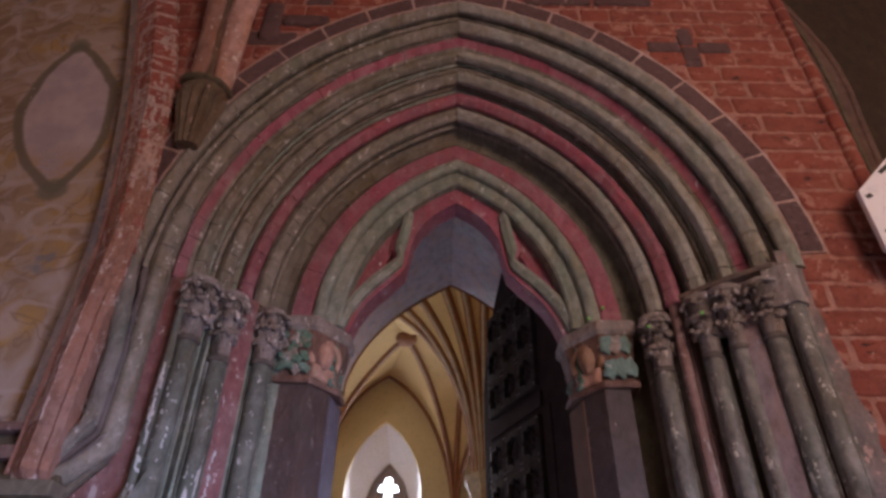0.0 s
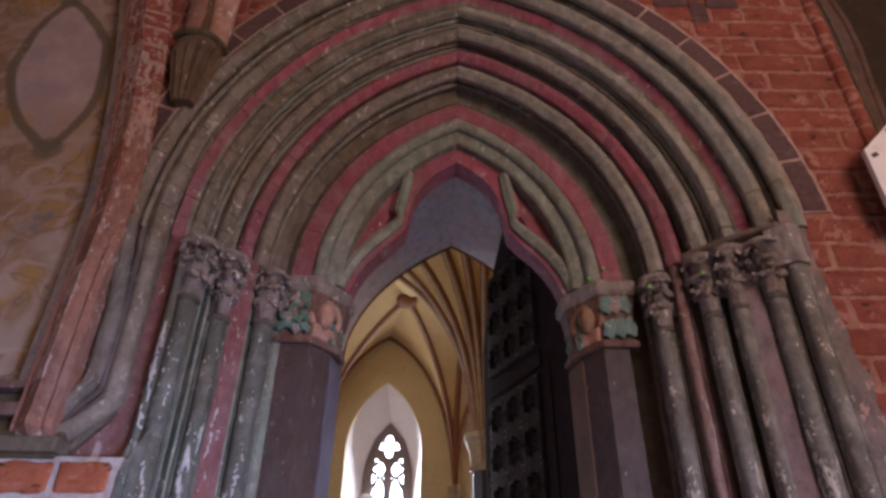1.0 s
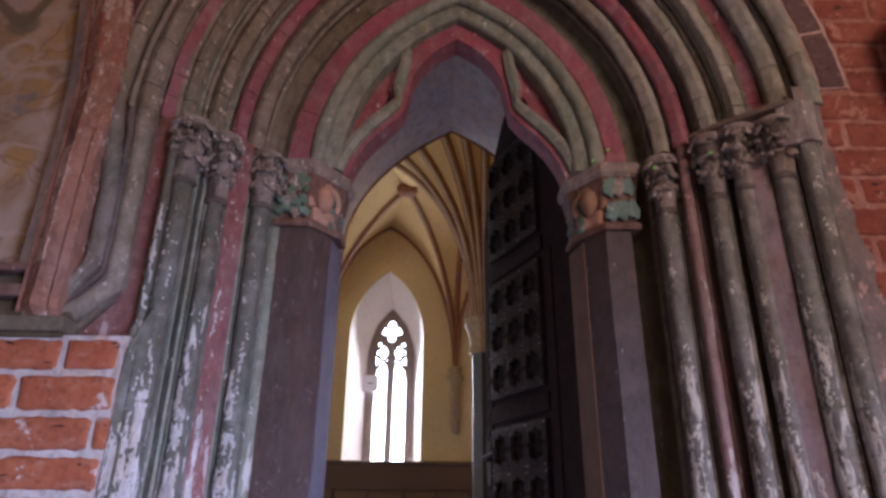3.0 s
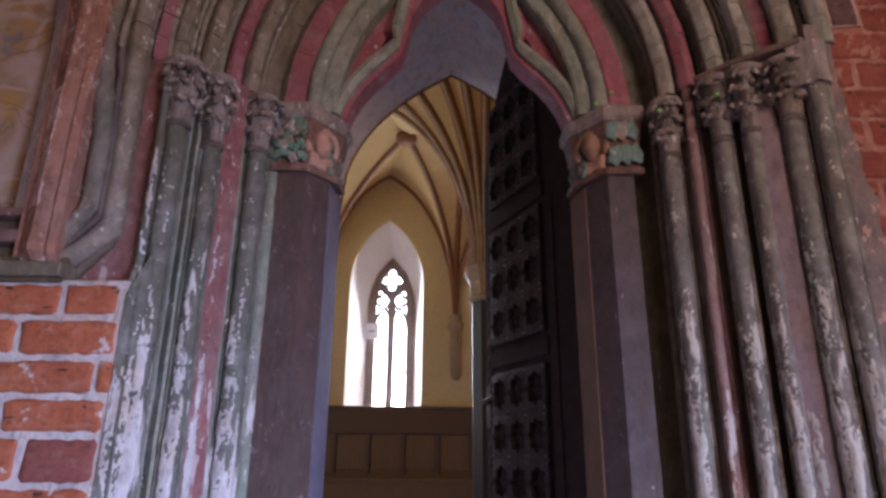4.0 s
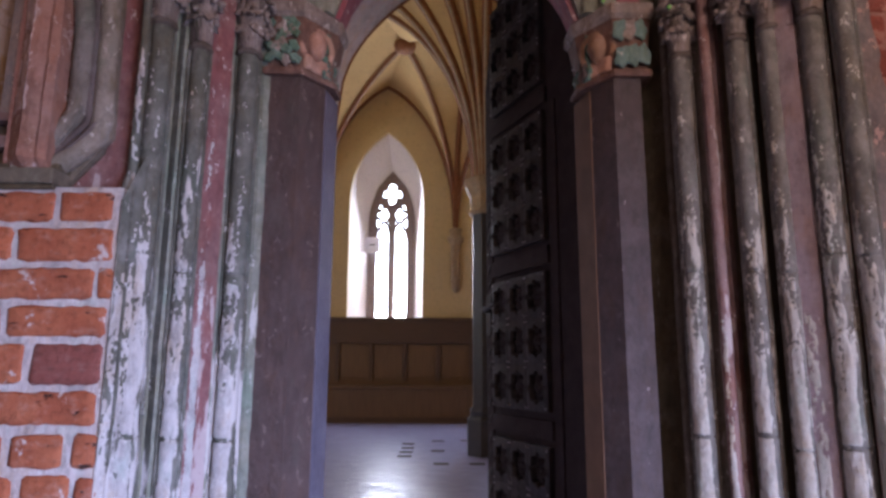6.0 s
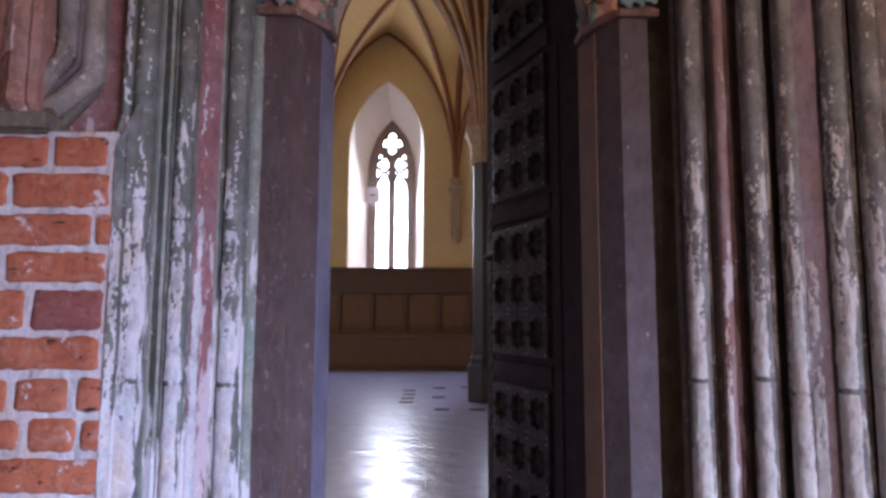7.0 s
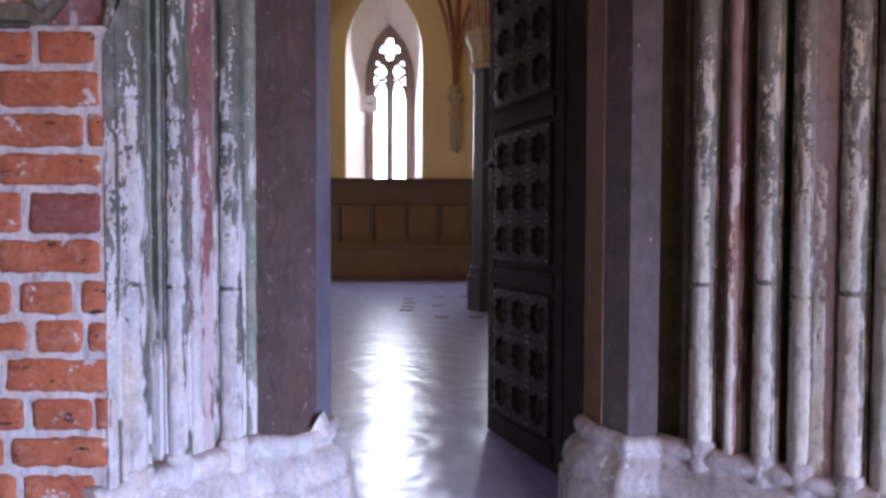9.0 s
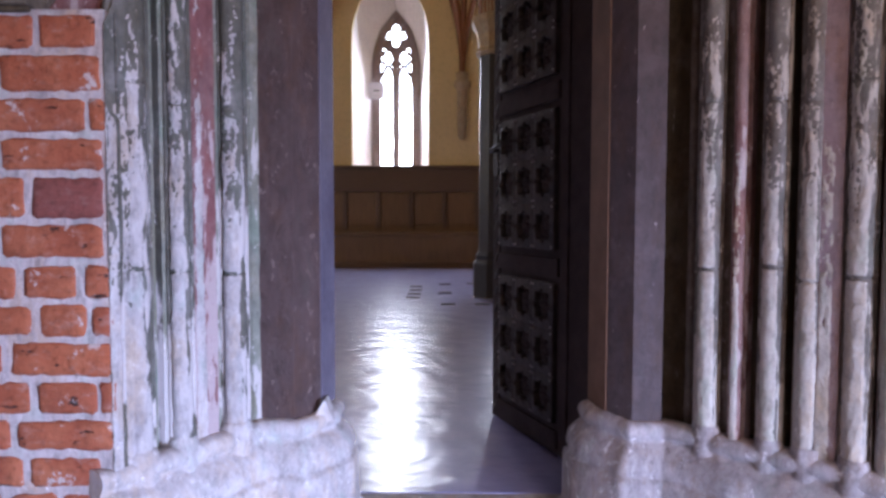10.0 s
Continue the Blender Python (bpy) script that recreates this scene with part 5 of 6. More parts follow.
def hall_window(number, WX, GX):
    """Splayed white reveal, brick frame, mullion, tracery and glass."""
    front = [(WX - WHALF, WSILL)] + [(WX - r, z) for r, z in lancet(WHALF, WSPR, WAPEX)] + [(WX + r, z) for r, z in reversed(lancet(WHALF, WSPR, WAPEX))][1:] + [(WX + WHALF, WSILL)]
    back = [(GX - GHALF, WSILL)] + [(GX - r, z) for r, z in lancet(GHALF, GSPR, GAPEX)] + [(GX + r, z) for r, z in reversed(lancet(GHALF, GSPR, GAPEX))][1:] + [(GX + GHALF, WSILL)]
    n = len(front)
    verts = [Vector((x, HY + 0.10, z)) for x, z in front] + [Vector((x, GY, z)) for x, z in back] + [Vector((WX + (x - WX) * 1.15, HY + 0.12, z + 0.1)) for x, z in front] + [Vector((GX + (x - GX) * 1.3, GY, z + 0.1)) for x, z in back]
    faces = []
    for i in range(n):
        j = (i + 1) % n
        faces += [(i, j, n + j, n + i), (2 * n + i, 3 * n + i, 3 * n + j, 2 * n + j), (n + i, n + j, 3 * n + j, 3 * n + i), (i, 2 * n + i, 2 * n + j, j)]
    window = empty("window_%d" % number, "tall pointed hall window with brick tracery and bright daylight behind", "window", "structure")
    piece("reveal", verts, faces, M_REVEAL, window, "splayed white plaster reveal")
    # frame, mullion and tracery
    out = back
    inn = [(GX + (x - GX) * 0.66, WSILL if i in (0, n - 1) else z - 0.10 * max(0.0, (z - GSPR) / (GAPEX - GSPR)) - 0.04) for i, (x, z) in enumerate(back)]
    verts = [Vector((x, GY - 0.06, z)) for x, z in out] + [Vector((x, GY - 0.06, z)) for x, z in inn] + [Vector((x, GY + 0.12, z)) for x, z in out] + [Vector((x, GY + 0.12, z)) for x, z in inn]
    faces = []
    for i in range(n - 1):
        j = i + 1
        faces += [(i, j, n + j, n + i), (2 * n + i, 3 * n + i, 3 * n + j, 2 * n + j), (n + i, n + j, 3 * n + j, 3 * n + i), (i, 2 * n + i, 2 * n + j, j)]
    piece("window_frame", verts, faces, M_TRACERY, window, "brown moulded brick frame")
    part("mullion", box_bm(GX - 0.088, GX + 0.088, GY - 0.05, GY + 0.10, WSILL, 5.20, 0.012), M_TRACERY, window, "brown brick mullion")
    ih = GHALF * 0.66


    def bar(points, rad=0.032, name="tracery_bar"):
        return piece(name, *loft(tube_rings(points, rad, 8)), M_TRACERY, window, "", True)


    def plate(c, inner, outer, depth=0.07):
        """Plate tracery round one opening: a ring between two outlines given by angle."""
        m = 48
        ang = [2 * math.pi * k / m for k in range(m)]
        rings = []
        for q, y in ((inner, -depth), (outer, -depth), (outer, depth), (inner, depth)):
            rings.append([Vector((c[0] + q(a) * math.cos(a), GY + y, c[1] + q(a) * math.sin(a))) for a in ang])
        v = [p for r in rings for p in r]
        f = [(b * m + k, b * m + (k + 1) % m, ((b + 1) % 4) * m + (k + 1) % m, ((b + 1) % 4) * m + k) for b in range(4) for k in range(m)]
        return piece("tracery_plate", v, f, M_TRACERY, window, "brown brick plate tracery")

    def top_outline(a):
        for k in range(1, 80):
            r = 0.012 * k
            x, z = r * math.cos(a), 5.56 + r * math.sin(a)
            half = max([h for h, zz in lancet(GHALF * 0.80, GSPR, GAPEX - 0.1, 24) if zz >= z] or [0.0])
            if abs(x) >= half or z < 5.16:
                break
        return r
    plate((GX, 5.56), lambda a: 0.095 + 0.190 * abs(math.cos(2 * a)) ** 0.85, lambda a: min(top_outline(a), 0.42), 0.05)
    # slender bars leave small eyelets round the two lower quatrefoils
    for sx in (-1, 1):
        bar([Vector((GX + sx * 0.375, GY, 5.56)), Vector((GX + sx * 0.43, GY, 5.38)), Vector((GX + sx * 0.45, GY, 5.2))], 0.04)
        bar([Vector((GX + sx * 0.26, GY, 5.83)), Vector((GX + sx * 0.36, GY, 5.72)), Vector((GX + sx * 0.42, GY, 5.5))], 0.04)
        bar([Vector((GX, GY, 5.20)), Vector((GX + sx * 0.16, GY, 5.26)), Vector((GX + sx * 0.36, GY, 5.30))], 0.038)
        cx = GX + sx * ih / 2
        hw = ih / 2 + 0.02
        plate((cx, 5.00), lambda a: 0.085 + 0.085 * abs(math.cos(2 * a)) ** 0.8, lambda a: 0.195 + 0.012 * abs(math.sin(2 * a)), 0.045)
        for s2 in (-1, 1):
            bar([Vector((cx + s2 * hw, GY, 4.36)), Vector((cx + s2 * hw * 0.80, GY, 4.58)), Vector((cx + s2 * 0.02, GY, 4.82))], 0.040)
            bar([Vector((cx + s2 * hw * 0.86, GY, 4.56)), Vector((cx + s2 * hw * 0.50, GY, 4.60)), Vector((cx + s2 * hw * 0.42, GY, 4.70))], 0.028)
            bar([Vector((cx + s2 * hw * 0.95, GY, 4.62)), Vector((cx + s2 * hw * 1.0, GY, 4.9)), Vector((cx + s2 * hw * 1.0, GY, 5.2))], 0.032)
    for z in (2.6, 3.2, 3.8):
        part("glazing_bar", box_bm(GX - ih, GX + ih, GY + 0.015, GY + 0.03, z - 0.008, z + 0.008), M_TRACERY, window)
    gl = part("pane", box_bm(GX - GHALF, GX + GHALF, GY + 0.03, GY + 0.036, WSILL, GAPEX), M_GLASS, window, "clear leaded glass")
    gl.visible_shadow = False


for k, cx in bays:
    hall_window(k + 2, cx, cx + 0.075)
GX = -1.305
backdrop = tagged(part("backdrop", box_bm(GX - 7, GX + 7, GY + 1.2, GY + 1.25, 0.0, 8.5), M_DAY), "overexposed bright sky outside the window", "sky", "", "structure")

# other hall walls, floor, ceiling; unseen left side wall opens for the added lamp
for nm, bx in (("wall_hall_near_1", (-9.0, -0.86, 2.35, 3.55, FLOOR_Z, 9.4)), ("wall_hall_near_2", (0.86, 6.0, 2.35, 3.55, FLOOR_Z, 9.4)), ("wall_hall_near_3", (-0.86, 0.86, 2.35, 3.55, 4.46, 9.4)), ("wall_hall_near_4", (-0.86, 0.86, 3.46, 3.55, 3.91, 4.46)),
               ("wall_hall_side_1", (-9.2, -9.0, 2.35, 5.2, FLOOR_Z, 9.4)), ("wall_hall_side_3", (-9.2, -9.0, 7.2, HY + 0.3, FLOOR_Z, 9.4)), ("wall_hall_side_4", (-9.2, -9.0, 5.2, 7.2, FLOOR_Z, 2.0)), ("wall_hall_side_5", (-9.2, -9.0, 5.2, 7.2, 6.0, 9.4)), ("wall_hall_side_2", (6.0, 6.2, 2.35, HY + 0.3, FLOOR_Z, 9.4))):
    tagged(part(nm, box_bm(*bx), M_OCHRE), "ochre plastered hall wall", "wall", "", "structure")
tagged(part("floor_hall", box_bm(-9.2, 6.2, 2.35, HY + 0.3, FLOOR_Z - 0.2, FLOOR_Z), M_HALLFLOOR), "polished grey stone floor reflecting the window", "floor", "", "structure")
tagged(part("ceiling_hall", box_bm(-9.2, 6.2, 2.35, HY + 0.3, 9.4, 9.6), M_OCHRE), "plain ceiling above the vault", "ceiling", "", "structure")

# vault: ribs from pillar and corbels, webs between neighbouring ribs
CORBELS = [Vector((0.30, HY - 0.05, 4.43)), Vector((-3.16, HY - 0.05, 4.43))]
vault = empty("vault", "yellow ochre palm vault with brown-painted ribs", "vault", "structure")


def rib_curve(a, b, n=16):
    pts = []
    for k in range(n + 1):
        s = k / n
        s = 1 - math.cos(s * math.pi / 2)
        pts.append(Vector((a.x + (b.x - a.x) * s, a.y + (b.y - a.y) * s, a.z + (b.z - a.z) * math.sqrt(max(0.0, 1 - (1 - 0.72 * s) ** 2)) / math.sqrt(1 - 0.28 ** 2))))
    return pts


def fan(start, targets, plain_web=(), thick=0.070, edge=0.024):
    curves = [rib_curve(start, t) for t in targets]
    for a, b in zip(curves, curves[1:]):
        m = len(a)
        verts = [p for p in a] + [p for p in b]
        verts += [p + Vector((0, 0, 0.12)) for p in verts]
        faces = []
        for i in range(m - 1):
            faces += [(i, i + 1, m + i + 1, m + i), (2 * m + i, 3 * m + i, 3 * m + i + 1, 2 * m + i + 1)]
        piece("web", verts, faces, M_OCHRE, vault, "", True)
    for k, c in enumerate(curves):
        if k not in plain_web:
            piece("rib", *loft(tube_rings(c, thick, 8)), M_BROWNRIB, vault, "brown-painted vault rib", True)
            low = [p + Vector((0, 0, -0.85 * thick)) for p in c]
            piece("rib_edge", *loft(tube_rings(low, edge, 6)), M_PALERIB, vault, "pale fillet of the rib", True)


P0 = Vector((PILLAR.x, PILLAR.y, 4.0))
RIDGE = 8.35
boss1, boss2 = Vector((-0.86, 12.35, 7.98)), Vector((2.2, 12.35, 7.98))


def palm_rib(degrees, reach=2.6, rise=3.6, n=16):
    """One meridian of the palm vault round the pillar, springing from the rim of its capital."""
    a, pts = radians(degrees), []
    for k in range(n + 1):
        q = 1 - math.cos(k / n * math.pi / 2)
        r = 0.17 + (reach - 0.17) * q
        pts.append(Vector((P0.x + r * math.cos(a), P0.y + r * math.sin(a), P0.z + rise * math.sqrt(max(0.0, 1 - (1 - 0.72 * q) ** 2)) / math.sqrt(1 - 0.28 ** 2))))
    return pts


def webs(curves):
    for a, b in zip(curves, curves[1:]):
        m = len(a)
        verts = a + b
        verts = verts + [p + Vector((0, 0, 0.12)) for p in verts]
        faces = []
        for i in range(m - 1):
            faces += [(i, i + 1, m + i + 1, m + i), (2 * m + i, 3 * m + i, 3 * m + i + 1, 2 * m + i + 1)]
        piece("web", verts, faces, M_OCHRE, vault, "", True)


PALM = (161, 185, 210, 236, 252, 268, 296, 322, 345)
palm_curves = []
for a0, a1 in zip(PALM, PALM[1:] + (370,)):
    palm_curves += [palm_rib(a0), palm_rib((a0 + a1) / 2, 2.6, 3.66)]
webs([rib_curve(P0, boss1), rib_curve(P0, Vector((-1.43, 10.9, 8.1)))] + palm_curves)
for a0 in PALM:
    c = palm_rib(a0)
    piece("rib", *loft(tube_rings(c, lambda q: 0.070 + 0.014 * q, 8)), M_BROWNRIB, vault, "brown-painted vault rib", True)
    piece("rib_edge", *loft(tube_rings([p + Vector((-0.014, -0.036, -0.052)) for p in c], 0.032, 6)), M_PALERIB, vault, "pale fillet of the rib", True)
fan(P0, [boss1, Vector((0.55, 12.1, 8.2)), boss2, Vector((2.7, 9.2, RIDGE))], (0,), 0.055, 0.032)
stub = [boss1 + Vector((0.10, -0.10, 0.0)), boss1 + Vector((0.45, -0.55, 0.10)), boss1 + Vector((0.75, -1.1, 0.14))]
piece("rib", *loft(tube_rings(stub, 0.07, 8)), M_BROWNRIB, vault, "brown-painted ridge rib", True)
F1, F2 = Vector((-1.43, HY - 0.02, 8.18)), Vector((2.04, HY - 0.02, 8.18))
fan(CORBELS[0], [F1, boss1, Vector((0.55, 12.1, 8.2)), boss2, F2])
fan(CORBELS[1], [F1, boss1, Vector((-1.43, 10.7, RIDGE)), Vector((-3.6, 10.7, RIDGE))])
P1 = Vector((-3.5, 9.2, 4.0))
fan(P1, [Vector((-3.6, 10.7, RIDGE)), Vector((-1.43, 10.7, RIDGE)), Vector((-1.43, 9.2, RIDGE)), Vector((-1.43, 7.7, RIDGE)), Vector((-3.6, 7.0, RIDGE))])
bm = bmesh.new()
bmesh.ops.create_uvsphere(bm, u_segments=14, v_segments=8, radius=0.24, matrix=Matrix.Translation(boss1 + Vector((0, 0, -0.05))) @ Matrix.Diagonal((1, 1, 0.7, 1)))
part("boss", bm, M_BROWNRIB, vault, "round brown boss where ribs meet", True)
# wall shafts under the corbels
for c in CORBELS:
    corb = empty("corbel", "ochre wall corbel with a short shaft", "corbel", "", "hall corbels", (c.x, c.y, c.z))
    rings = []
    for r, z in ((0.05, 2.89), (0.10, 2.98), (0.12, 3.15), (0.12, 3.95), (0.13, 4.05), (0.20, 4.15), (0.20, 4.25), (0.14, 4.28), (0.16, 4.45)):
        rings.append([Vector((r * math.cos(t), r * math.sin(t), z - c.z)) for t in [2 * math.pi * j / 12 for j in range(12)]])
    piece("shaft", *loft(rings), M_PALERIB, corb, "", True)

# pillar
pil = empty("pillar", "slender octagonal dark granite pillar with a pale capital", "pillar", "", "", (PILLAR.x, PILLAR.y, FLOOR_Z))
octa = lambda r, z: [Vector((r * math.cos(t), r * math.sin(t), z)) for t in [math.pi / 8 + 2 * math.pi * j / 8 for j in range(8)]]
piece("base", *loft([octa(0.32, 0), octa(0.32, 0.5), octa(0.27, 0.56), octa(0.28, 0.62), octa(0.24, 0.68)]), M_GRANITE, pil, "dark granite base")
piece("shaft", *loft([octa(0.235, 0.68), octa(0.225, 3.55)]), M_GRANITE, pil)
piece("capital", *loft([octa(0.25, 3.55), octa(0.29, 3.60), octa(0.25, 3.66), octa(0.27, 3.85), octa(0.33, 3.98), octa(0.35, 4.02), octa(0.35, 4.10), octa(0.26, 4.14)]), M_PALERIB, pil, "pale carved capital")

# wainscot with bench
wain = empty("wainscot", "dark oak wall panelling with a bench ledge", "panelling")
part("top_rail", box_bm(-8.9, 5.9, HY - 0.10, HY, 1.66, 2.26, 0.01), M_WOODDARK, wain, "dark oak top rail")
part("cornice", box_bm(-8.9, 5.9, HY - 0.15, HY, 2.20, 2.275, 0.012), M_WOODDARK, wain)
part("backing", box_bm(-8.9, 5.9, HY - 0.03, HY, FLOOR_Z, 1.66), M_WOOD, wain)
x = -8.8
while x < 5.8:
    part("panel", box_bm(x + 0.07, x + 0.74, HY - 0.05, HY - 0.03, 0.86, 1.62, 0.008), M_WOOD, wain)
    part("stile", box_bm(x - 0.045, x + 0.045, HY - 0.10, HY - 0.03, 0.80, 1.66, 0.01), M_WOODDARK, wain)
    x += 0.79
part("bench", box_bm(-8.9, 5.9, HY - 0.50, HY - 0.03, 0.62, 0.70, 0.012), M_WOOD, wain, "oak bench seat")
part("bench_front", box_bm(-8.9, 5.9, HY - 0.44, HY - 0.40, FLOOR_Z, 0.62), M_WOOD, wain, "oak bench front")
part("kick_board", box_bm(-8.9, 5.9, HY - 0.47, HY - 0.44, FLOOR_Z, 0.0), M_WOODDARK, wain)

# floor inlays
for cx, cy in ((-0.56, 9.0), (-0.56, 9.45), (-0.56, 9.95), (-0.58, 10.5), (-0.09, 10.9), (0.40, 11.0), (-0.04, 8.3), (0.43, 8.3), (-0.09, 9.6)):
    tagged(part("floor_inlay", box_bm(cx - 0.10, cx + 0.10, cy - 0.09, cy + 0.09, FLOOR_Z, FLOOR_Z + 0.003), M_INLAY), "dark stone inlay strip in the polished floor", "inlay", "floor inlays", "structure")

# small white plaque in front of the window frame
plaq = empty("plaque", "small white notice board beside the window frame", "sign", "", "", (-1.80, GY - 0.2, 4.17))
part("board", box_bm(-0.19, 0.19, -0.02, 0.02, -0.20, 0.20, 0.01), M_SIGN, plaq)
part("mark", box_bm(-0.07, 0.07, -0.025, -0.02, -0.015, 0.015), M_BLACK, plaq, "dark printed mark")
part("mount", box_bm(-0.03, 0.03, 0.02, 0.26, -0.05, 0.05), M_SIGN, plaq)

# ---- door leaf, standing open into the hall ----
LEAF_W, LEAF_T, OPEN = 1.20, 0.07, 68.0
door = empty("door_1", "dark leather and iron clad door leaf standing open, rows of embossed squares", "door", "structure", "", (0.665, 2.315, FLOOR_Z + 0.01))
door.rotation_euler = (0, 0, -radians(OPEN))
# local: x runs from the hinge towards minus x, the outer face looks to minus y


def leaf_top(x):
    t = abs((-x - LEAF_W / 2) / (LEAF_W / 2))
    arch = 2.98 + 0.95 * (1 - min(1.0, t) ** 1.6) ** 0.75
    wx, wy = 0.665 + x * math.cos(radians(OPEN)), 2.315 - x * math.sin(radians(OPEN))
    return min(arch, barrel(wx, min(wy, EMB_Y)) - 0.05 - FLOOR_Z)


xs = [-LEAF_W * k / 24 for k in range(25)]
rings = [[Vector((x, 0, 0)), Vector((x, 0, leaf_top(x))), Vector((x, LEAF_T, leaf_top(x))), Vector((x, LEAF_T, 0))] for x in xs]
leaf = piece("leaf", *loft(rings), M_DOOR, door, "dark clad door leaf")
for zc in (0.08, 0.935, 1.797, 2.657):
    part("cross_band", box_bm(-LEAF_W + 0.11, -0.465, -0.018, 0.0, zc - 0.045, zc + 0.045, 0.004), M_DOOR, leaf, "dark riveted band")
for xc in (-LEAF_W + 0.065, -0.42):
    part("edge_band", box_bm(xc - 0.035, xc + 0.035, -0.010, 0.0, 0.02, 2.60, 0.004), M_DOOR, leaf, "dark band with twisted ornament")
    for k in range(26 if xc < -1 else 0):
        bm = bmesh.new()
        bmesh.ops.create_icosphere(bm, subdivisions=1, radius=1.0, matrix=Matrix.LocRotScale((xc, -0.012, 0.08 + k * 0.096), Euler((0, radians(35), 0)), (0.012, 0.008, 0.045)))
        part("twist", bm, M_DOORIRON, leaf)


def pierced_plate(width, height, depth=0.028):
    """One plate of the cladding with a square, lobed opening cut through it."""
    m, hole, rim = 40, [], []
    for k in range(m):
        a = 2 * math.pi * (k + 0.5) / m
        c, n = math.cos(a), math.sin(a)
        sq = 0.064 / max(abs(c), abs(n))
        lobe = 0.020 * max(0.0, math.cos(4 * a)) ** 3
        hole.append((c * (sq + lobe), n * (sq + lobe)))
        e = min(width / 2 / max(1e-6, abs(c)), height / 2 / max(1e-6, abs(n)))
        rim.append((c * e, n * e))
    soft = [(x * 1.06, z * 1.06) for x, z in hole]
    rows = [[Vector((x, 0, z)) for x, z in rim], [Vector((x, -depth + 0.002, z)) for x, z in rim], [Vector((x * 0.95, -depth, z * 0.95)) for x, z in rim], [Vector((x, -depth - 0.006, z)) for x, z in soft],
            [Vector((x, -depth, z)) for x, z in hole], [Vector((x * 0.985, 0, z * 0.985)) for x, z in hole]]
    v = [wob(p, 0.0025, 40) for r in rows for p in r]
    return v, [(b * m + k, b * m + (k + 1) % m, ((b + 1) % 6) * m + (k + 1) % m, ((b + 1) % 6) * m + k) for b in range(6) for k in range(m)]


def rosette():
    """Low round flower that fills the bottom of an opening."""
    bm = bmesh.new()
    bmesh.ops.create_uvsphere(bm, u_segments=12, v_segments=6, radius=0.020, matrix=Matrix.LocRotScale((0, -0.006, 0), None, (1, 0.5, 1)))
    for q in range(8):
        a = q * math.pi / 4
        bmesh.ops.create_icosphere(bm, subdivisions=2, radius=0.021, matrix=Matrix.LocRotScale((math.cos(a) * 0.038, -0.004, math.sin(a) * 0.038), Euler((0, -a, 0)), (1.0, 0.45, 0.72)))
    return bm


COLS, PITCH_X, PITCH_Z = (-0.975, -0.780, -0.585), 0.195, 0.232
plate_mesh = rosette_mesh = rivet_mesh = None
for g in range(4):
    for r in range(3):
        for xc in COLS:
            zc = 0.275 + 0.86 * g + PITCH_Z * r
            if zc > leaf_top(xc) - 0.12:
                continue
            if plate_mesh is None:
                plate = piece("pierced_plate", *pierced_plate(PITCH_X + 0.001, PITCH_Z + 0.001), M_DOORIRON, leaf)
                flower = part("rosette", rosette(), M_DOOR, leaf, "", True)
                bm = bmesh.new()
                bmesh.ops.create_icosphere(bm, subdivisions=1, radius=0.007)
                rivet = part("rivet", bm, M_DOORSTUD, leaf, "small bright rivet")
                plate_mesh, rosette_mesh, rivet_mesh = plate.data, flower.data, rivet.data
                plate.location, flower.location, rivet.location = (xc, 0, zc), (xc, 0, zc), (xc - 0.086, -0.030, zc - 0.10)
            else:
                for nm, me in (("pierced_plate", plate_mesh), ("rosette", rosette_mesh), ("rivet", rivet_mesh)):
                    o = new(nm, me)
                    o.parent, o.location = leaf, ((xc - 0.086, -0.030, zc - 0.10) if nm == "rivet" else (xc, 0, zc))
            for dx, dz in ((0.086, -0.10), (-0.086, 0.10), (0.086, 0.10)):
                o = new("rivet", rivet_mesh)
                o.parent, o.location = leaf, (xc + dx, -0.030, zc + dz)
handle = part("handle", box_bm(-LEAF_W + 0.035, -LEAF_W + 0.095, -0.022, -0.009, 1.42, 1.66, 0.006), M_DOORIRON, leaf, "black iron lever handle with plate")
piece("lever", *loft(tube_rings([Vector((-LEAF_W + 0.09, -0.01, 1.56)), Vector((-LEAF_W + 0.09, -0.07, 1.56)), Vector((-LEAF_W + 0.12, -0.08, 1.56)), Vector((-LEAF_W + 0.25, -0.075, 1.585))], 0.013, 8)), M_BLACK, handle, "", True)

# ---- niche painting, corbel and ribs at the top of the wall ----
def flat_piece(name, outline, y, material, parent, label="", thick=0.004):
    a = [Vector((x, y, z)) for x, z in outline]
    b = [Vector((x, y + thick, z)) for x, z in outline]
    return piece(name, *prism(a, b), material, parent, label)


paint = empty("fresco", "faded ochre fresco with a pale almond medallion and curling tendrils", "painting", "", "", (0, 0, 0))
PY = 1.653
part("painted_plaster", box_bm(-3.9, -1.405, PY, PY + 0.0065, 1.92, TOP), M_FRESCOPAINT, paint, "worn painted plaster")
# painted border along the niche edge
zs = lev(1.92, 5.0, 20)
piece("painted_border", *loft([[Vector((niche_edge(z) - 0.001, 1.54, z)), Vector((niche_edge(z) - 0.068, 1.560, z)), Vector((niche_edge(z) - 0.072, 1.652, z)), Vector((niche_edge(z) - 0.001, 1.652, z))] for z in zs]), M_FRESCOBLUE, paint, "grey-blue painted border")

